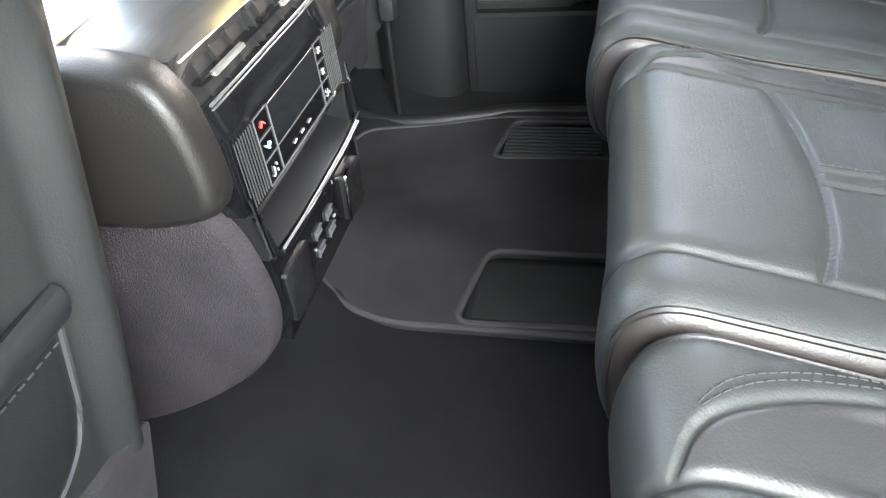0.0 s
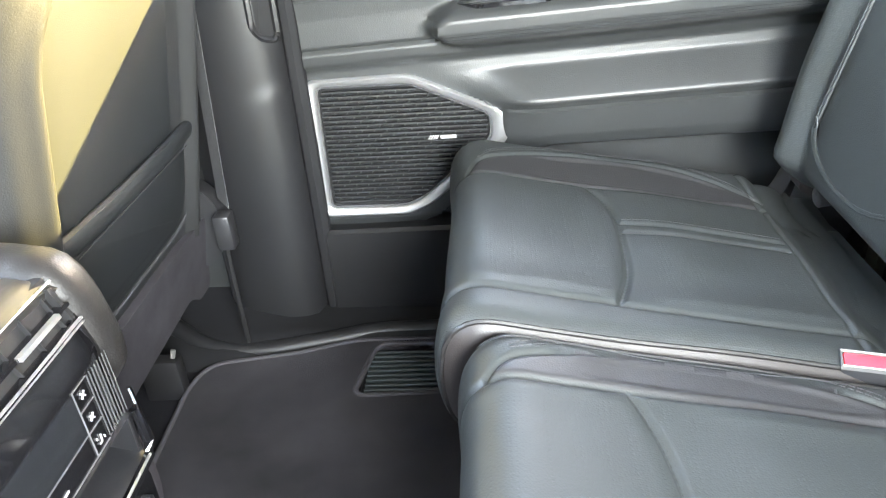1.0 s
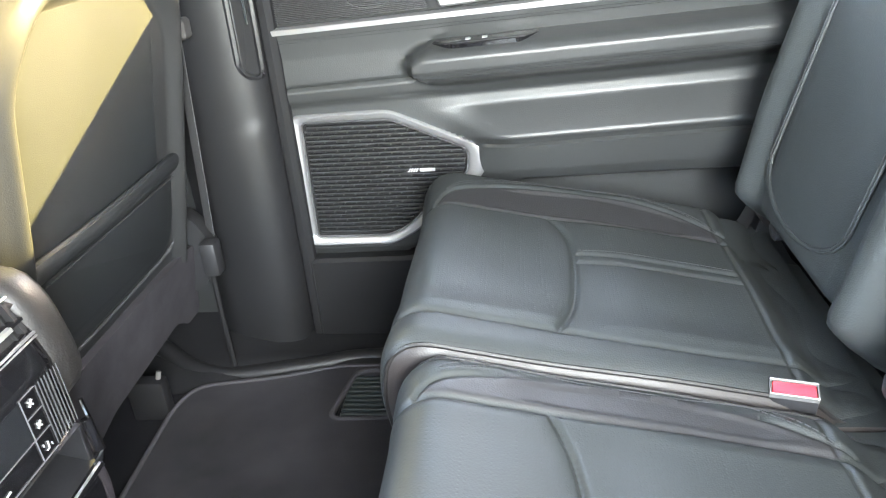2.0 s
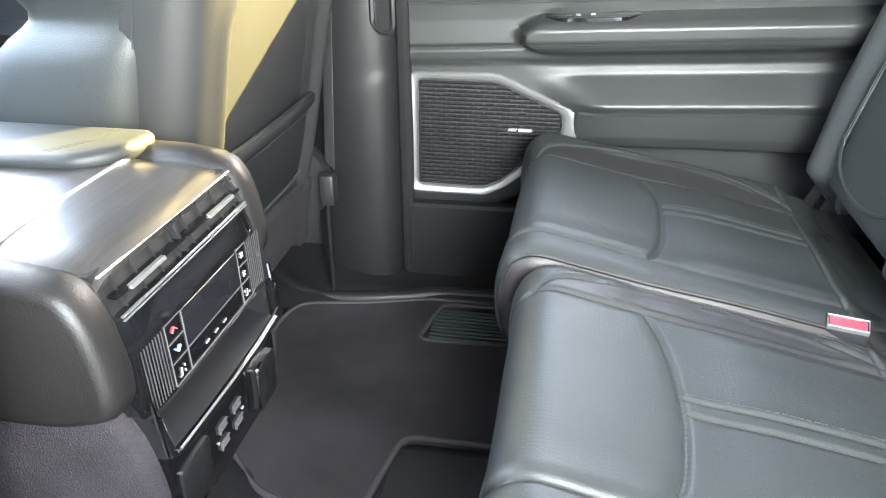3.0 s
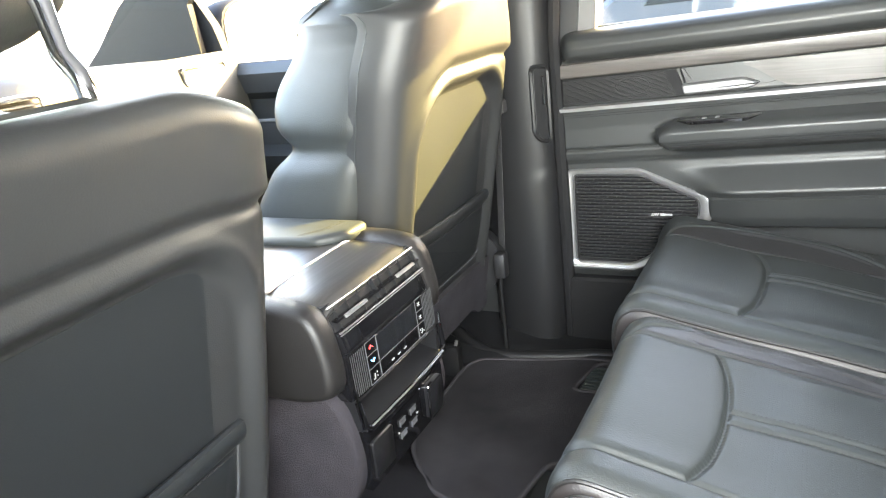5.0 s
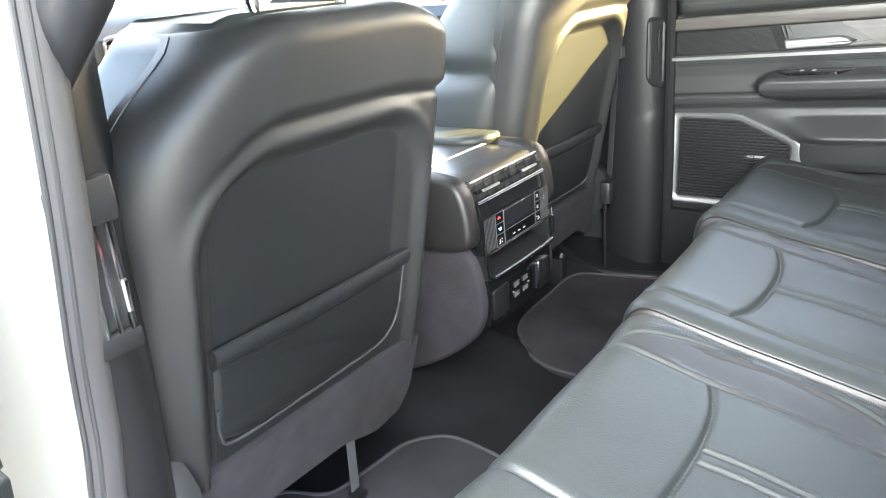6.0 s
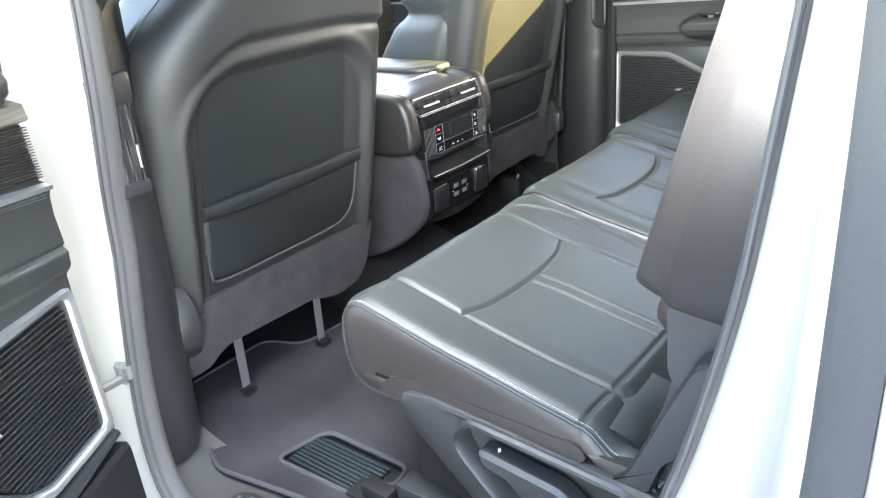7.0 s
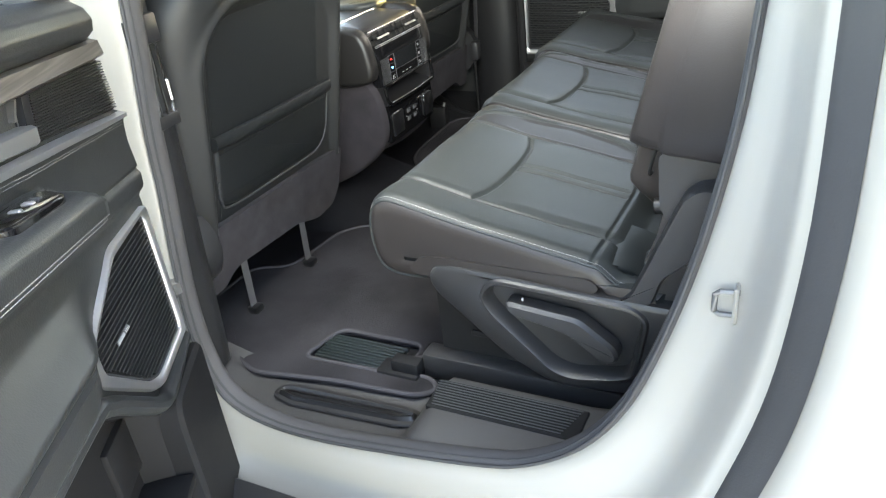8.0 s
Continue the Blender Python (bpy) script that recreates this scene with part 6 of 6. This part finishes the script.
def near_place(u, w, z):
    """The opened door hangs on its hinge and rises a little towards its free end."""
    u += 0.016 * max(0.0, 1 - max(u, 0) / 0.33)
    zz = float(np.interp(z, (0.50, 0.742, 0.776, 1.014, 1.0545, 1.129, 1.145, 1.153, 1.207, 1.2405, 1.306, 1.75), (0.525, 0.795, 0.817, 1.033, 1.079, 1.146, 1.155, 1.162, 1.230, 1.253, 1.308, 1.76)))
    zz += float(np.interp(z, (0.8, 1.0, 1.06, 1.15, 1.21), (0.03, 0.03, 0.08, 0.11, 0.04))) * max(0.0, min(u, 0.6) - 0.03)
    return Vector((HX + u * math.cos(TH) + w * math.sin(TH), HY - u * math.sin(TH) + w * math.cos(TH), zz))


rear_door(near_place, "rear door swung wide open, black trim with pale stitching", True)


# ---- far side: pillar, belt, front door, sill ----
pil = thing("door_pillar", (-0.07, 0.77, 0.585), "dark plastic pillar trim between the closed doors", "pillar", kind="structure")
rings = []
for z in np.linspace(0.59, 1.74, 180):
    b = 0.05 * max(0, z - 1.3) * 0.5
    y0 = 0.735 + float(b)
    row = []
    for x, o in ((-0.165, 0.02), (-0.14, 0.006), (-0.12, 0.0), (-0.09, -0.003), (-0.06, -0.004), (-0.035, 0.002), (-0.012, 0.012), (0.004, 0.045)):
        row.append((x, y0 + o + 0.003 * float(sstep(np.array(z - 1.02 - 0.35 * x), -0.006, 0.003)), z))
    rings.append([(-0.17, 0.80, z)] + row + [(0.004, 0.84, z), (-0.17, 0.86, z)])
g = G()
loft(g, rings)
part("pillar_cover", g, PILLAR, pil, sharp=50)
g = G()
tube(g, [(0.012, 0.775, 0.60), (0.012, 0.772, 0.9), (0.008, 0.775, 1.3), (0.03, 0.80, 1.72)], 0.014, 8)
part("door_seal", g, TREAD, pil)
g = G()
rc = rounded([(-0.036, 1.10), (-0.036, 1.245), (0.001, 1.245), (0.001, 1.085), (-0.022, 1.085)], 0.012, 4)
tube(g, [(x, 0.739, z) for x, z in rc], 0.005, 6, closed=True)
rim = part("latch_recess", g, PILLAR, pil)
g = G()
prism(g, [(x, 0.748, z) for x, z in offset2(np.array(rc), -0.004)], (0, -0.006, 0))
part("recess_backing", g, TREAD, rim)
g = G()
tube(g, [(-0.008, 0.733, 1.165), (-0.008, 0.733, 1.225)], 0.002, 6)
part("recess_strip", g, CHROME, rim)

belt = thing("seat_belt", (-0.10, 0.69, 0.62), "dark woven seat belt with a lower buckle anchor", "seat belt")
g = G()
pts = [(-0.085, 0.700, 1.62), (-0.098, 0.690, 1.2), (-0.108, 0.668, 0.86)]
P = resample(np.array(pts), 12)
loft(g, [[(x - 0.015, y + 0.020, z), (x + 0.015, y - 0.020, z), (x + 0.0155, y - 0.0185, z), (x - 0.0145, y + 0.0215, z)] for x, y, z in P])
part("webbing", g, WEB, belt)
g = G()
rbox(g, (-0.122, 0.640, 0.79), (-0.094, 0.672, 0.850), 0.007, 2)
part("anchor", g, PLASTIC, belt)
g = G()
tube(g, [(-0.11, 0.648, 0.81), (-0.112, 0.65, 0.72), (-0.115, 0.66, 0.60)], 0.0045, 6)
part("anchor_cable", g, TREAD, belt)
g = G()
rbox(g, (-0.105, 0.685, 1.155), (-0.085, 0.715, 1.185), 0.004)
part("guide_clip", g, PLASTIC_L, belt)

fs = thing("far_sill_trim", (0.1, 0.74, 0.6), "dark moulded plastic sill trim by the closed door", "sill trim", kind="structure")
g = G()
us = np.linspace(-0.6, 0.86, 60)
prof = [(0.655, 0.584), (0.668, 0.592), (0.685, 0.600), (0.705, 0.600), (0.735, 0.596), (0.80, 0.61)]
P = np.array([[(x, y - 0.05 * float(sstep(np.array(-x), 0.02, 0.16)) * (1 - (y - 0.655) / 0.145), z + 0.03 * float(sstep(np.array(-x), -0.02, 0.14)) * (y - 0.655) / 0.145) for y, z in prof] for x in us])
grid(g, P)
P2 = P.copy()
P2[:, :, 2] -= 0.06
grid(g, P2)
part("sill_cover", g, BIN, fs)
g = G()
ridge = smooth_path([(-0.34, 0.705, 0.665), (-0.26, 0.685, 0.634), (-0.185, 0.648, 0.612), (-0.10, 0.645, 0.603), (0.03, 0.672, 0.604), (0.12, 0.690, 0.606), (0.40, 0.694, 0.608)], 40)
tube(g, [(p[0], p[1] + 0.010, p[2] - 0.014) for p in ridge], 0.016, 14)
part("sill_ridge", g, PILLAR, fs, "moulded ridge")


def front_door(k, label):
    d = thing("front_door", (-0.6, k * 0.8, 0.585), label, "car door", "front doors")
    g = G()
    rings = []
    for x in np.linspace(-1.12, -0.16, 20):
        r = [(0.90, 0.6), (0.79, 0.6), (0.775, 0.9), (0.79, 0.97), (0.74, 1.02), (0.73, 1.06), (0.78, 1.08), (0.785, 1.14), (0.80, 1.15), (0.80, 1.20), (0.775, 1.22), (0.765, 1.27), (0.785, 1.30), (0.90, 1.30)]
        rings.append([(x, k * y, z) for y, z in r])
    loft(g, rings)
    tr = part("trim_panel", g, VINYL, d, sharp=40)
    g = G()
    rbox(g, (-1.11, min(k * 0.783, k * 0.79), 1.141), (-0.17, max(k * 0.783, k * 0.79), 1.149), 0.002)
    part("bright_strip", g, SATIN, tr)
    g = G()
    rbox(g, (-0.62, min(k * 0.77, k * 0.80), 1.162), (-0.48, max(k * 0.77, k * 0.80), 1.178), 0.005, 2)
    part("door_handle", g, SATIN, tr)
    g = G()
    rbox(g, (-1.14, min(k * 0.86, k * 0.99), 0.45), (-0.13, max(k * 0.86, k * 0.99), 1.28), 0.03, 2)
    part("outer_skin", g, PAINT, d)
    g = G()
    prism(g, [(-1.05, k * 0.85, 1.30), (-0.16, k * 0.85, 1.30), (-0.13, k * 0.80, 1.72), (-0.55, k * 0.80, 1.72)], (0, k * 0.005, 0))
    ob = part("window_pane", g, GLASS, d)
    ob.visible_shadow = False
    g = G()
    prism(g, [(-0.17, k * 0.83, 1.29), (-0.12, k * 0.83, 1.29), (-0.10, k * 0.78, 1.73), (-0.15, k * 0.78, 1.73)], (0, k * 0.06, 0))
    part("window_frame", g, PLASTIC, d)
    # wing mirror
    g = G()
    rings = []
    for x, s in ((-1.10, 0.55), (-1.07, 0.9), (-1.02, 1.0), (-0.98, 1.0), (-0.968, 0.95)):
        rings.append([(x, k * 1.035 + 0.172 * s * np.sign(math.cos(t)) * abs(math.cos(t)) ** 0.6, 1.365 + 0.104 * s * np.sign(math.sin(t)) * abs(math.sin(t)) ** 0.6) for t in np.linspace(0, 2 * math.pi, 24, endpoint=False)])
    loft(g, rings)
    mr = part("wing_mirror", g, BIN, d, "dark wing mirror housing")
    g = G()
    prism(g, [(-0.966, k * 1.035 + 0.155 * np.sign(math.cos(t)) * abs(math.cos(t)) ** 0.6, 1.365 + 0.090 * np.sign(math.sin(t)) * abs(math.sin(t)) ** 0.6) for t in np.linspace(0, 2 * math.pi, 24, endpoint=False)], (0.002, 0, 0))
    part("mirror_glass", g, CHROME, mr)
    g = G()
    rbox(g, (-1.06, min(k * 0.85, k * 0.98), 1.27), (-1.0, max(k * 0.85, k * 0.98), 1.32), 0.01, 2)
    part("mirror_arm", g, BIN, mr)
    g = G()
    prism(g, [(-1.05, k * 0.84, 1.29), (-0.94, k * 0.84, 1.285), (-0.965, k * 0.83, 1.40), (-1.0, k * 0.82, 1.47), (-1.04, k * 0.82, 1.47)], (0, k * 0.03, 0))
    part("mirror_sail", g, BIN, d, "dark corner panel behind the wing mirror")
    return d


front_door(1, "closed front passenger door with black trim and wing mirror")
front_door(-1, "closed driver door with black trim and wing mirror")


# ---- dashboard ----
dash = thing("dashboard", (-1.0, 0, 0.9), "dark dashboard with silver-edged air vents, sunlit along the top", "dashboard")
g = G()
rings = []
for y in np.linspace(-0.78, 0.78, 24):
    b = 0.02 * math.cos(y * 2)
    rings.append([(-1.1, y, 0.75), (-0.86, y, 0.75), (-0.82 - b, y, 0.95), (-0.84 - b, y, 1.18), (-0.86 - b, y, 1.30), (-0.885 - b, y, 1.335), (-0.93, y, 1.350 - 0.05 * y * y), (-0.99, y, 1.352 - 0.05 * y * y), (-1.32, y, 1.27), (-1.32, y, 0.9)])
loft(g, rings)
part("dash_top", g, DASH, dash, sharp=50)
for y in (0.66, 0.12, -0.12, -0.66):
    g = G()
    tube(g, [(-0.862 , y + 0.075 * np.sign(math.cos(t)) * abs(math.cos(t)) ** 0.4, 1.290 + 0.026 * np.sign(math.sin(t)) * abs(math.sin(t)) ** 0.4) for t in np.linspace(0, 2 * math.pi, 24, endpoint=False)], 0.004, 6, closed=True)
    v = part("vent_frame", g, SATIN, dash, "bright vent frame")
    for i in range(4):
        g = G()
        rbox(g, (-0.885, y - 0.07, 1.271 + i * 0.012), (-0.862, y + 0.07, 1.275 + i * 0.012), 0.001)
        part("vane", g, STEEL, v)
g = G()
tube(g, [(-0.868, -0.70, 1.25), (-0.883, 0.0, 1.25), (-0.868, 0.70, 1.25)], 0.003, 6)
part("bright_strip", g, SATIN, dash, "bright strip along the dashboard")
wheel = thing("steering_wheel", (-0.72, -0.46, 1.1), "black leather steering wheel in front of the driver seat", "steering wheel")
m = pose(-0.70, -0.46, 1.13, 0, 62, 0)
g = G()
tube(g, [m @ Vector((0.185 * math.cos(t), 0.185 * math.sin(t), 0)) for t in np.linspace(0, 2 * math.pi, 40, endpoint=False)], 0.016, 10, closed=True)
part("rim", g, LEATHER, wheel)
g = G()
rbox(g, (-0.06, -0.08, -0.03), (0.06, 0.08, 0.03), 0.02, 2, m)
rbox(g, (-0.015, -0.18, -0.01), (0.015, 0.18, 0.01), 0.004, 1, m)
part("hub", g, PLASTIC, wheel)


# ---- outside: parked cars ----
def parked_car(at, turn, paint, label, van):
    m = pose(at[0], at[1], 0, 0, 0, turn)
    c = thing("parked_car", (at[0], at[1], 0), label, "car", "parked cars")
    side = [(-2.3, 0.35), (-2.32, 0.62), (-2.2, 0.92), (-1.25, 1.02), (-0.45, 1.66), (0.3, 1.74), (2.0, 1.70), (2.25, 1.05), (2.3, 0.4)] if van else [(-2.25, 0.3), (-2.3, 0.6), (-2.1, 0.85), (-1.1, 0.95), (-0.4, 1.40), (0.6, 1.44), (1.5, 1.05), (2.2, 0.98), (2.25, 0.35)]
    sp = rounded(side, 0.16, 4)
    g = G()
    loft(g, [[m @ Vector((x, y, z)) for x, z in offset2(np.array(sp), d)] for y, d in ((-0.86, -0.03), (-0.80, 0.0), (0.80, 0.0), (0.86, -0.03))])
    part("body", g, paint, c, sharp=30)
    zt = 1.58 if van else 1.33
    z0 = 1.06 if van else 0.97
    for s in (-1, 1):
        for xa, xb in ((-0.75, 0.25), (0.32, 1.15), (1.22, 1.9)) if van else ((-0.62, 0.2), (0.26, 1.0)):
            top_a = xa + (0.45 if xa < -0.3 else 0)
            top_b = xb - (0.3 if (not van and xb > 0.9) else 0)
            g = G()
            prism(g, [m @ Vector((xa, s * 0.855, z0)), m @ Vector((xb, s * 0.855, z0)), m @ Vector((top_b, s * 0.855, zt)), m @ Vector((top_a, s * 0.855, zt))], (m.to_3x3() @ Vector((0, s * 0.012, 0))))
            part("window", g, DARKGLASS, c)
    g = G()
    a, b = ((-1.2, 1.05), (-0.55, 1.60)) if van else ((-1.05, 0.98), (-0.48, 1.36))
    prism(g, [m @ Vector((a[0], -0.68, a[1])), m @ Vector((a[0], 0.68, a[1])), m @ Vector((b[0], 0.62, b[1])), m @ Vector((b[0], -0.62, b[1]))], m.to_3x3() @ Vector((-0.03, 0, 0.035)))
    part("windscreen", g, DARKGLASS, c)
    for wx in (-1.45, 1.4):
        for s in (-1, 1):
            g = G()
            rings = []
            for yy, r in ((0.70, 0.26), (0.70, 0.32), (0.88, 0.32), (0.90, 0.29), (0.90, 0.21)):
                rings.append([m @ Vector((wx + r * math.cos(t), s * yy, 0.32 + r * math.sin(t))) for t in np.linspace(0, 2 * math.pi, 28, endpoint=False)])
            loft(g, rings)
            w = part("wheel", g, TYRE, c)
            g = G()
            rings = [[m @ Vector((wx + r * math.cos(t), s * yy, 0.32 + r * math.sin(t))) for t in np.linspace(0, 2 * math.pi, 28, endpoint=False)] for yy, r in ((0.89, 0.21), (0.905, 0.20), (0.885, 0.16), (0.90, 0.05))]
            loft(g, rings)
            part("hubcap", g, SATIN, w)
    return c


parked_car((-20.5, 31.0), 60, SILVERCAR, "silver minivan parked across the lot", True)
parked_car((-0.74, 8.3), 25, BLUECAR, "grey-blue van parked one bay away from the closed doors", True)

# belt height slider and handle on the near pillar
adj = thing("belt_adjuster", (0.02, -0.77, 1.32), "dark plastic seat belt guide on the door pillar", "belt guide")
g = G()
rings = []
for i, z in enumerate(np.linspace(1.316, 1.70, 28)):
    f = i / 27
    r = min(0.046, 0.016 + 0.4 * (z - 1.318))
    rings.append([(-0.008 + 0.72 * min(z - 1.318, 0.09) + 0.2 * max(0.0, z - 1.408) + r * 1.0 * math.cos(t), -0.765 + 0.03 * f + r * 0.55 * math.sin(t), z) for t in np.linspace(0, 2 * math.pi, 16, endpoint=False)])
loft(g, rings)
part("slider", g, PLASTIC, adj)
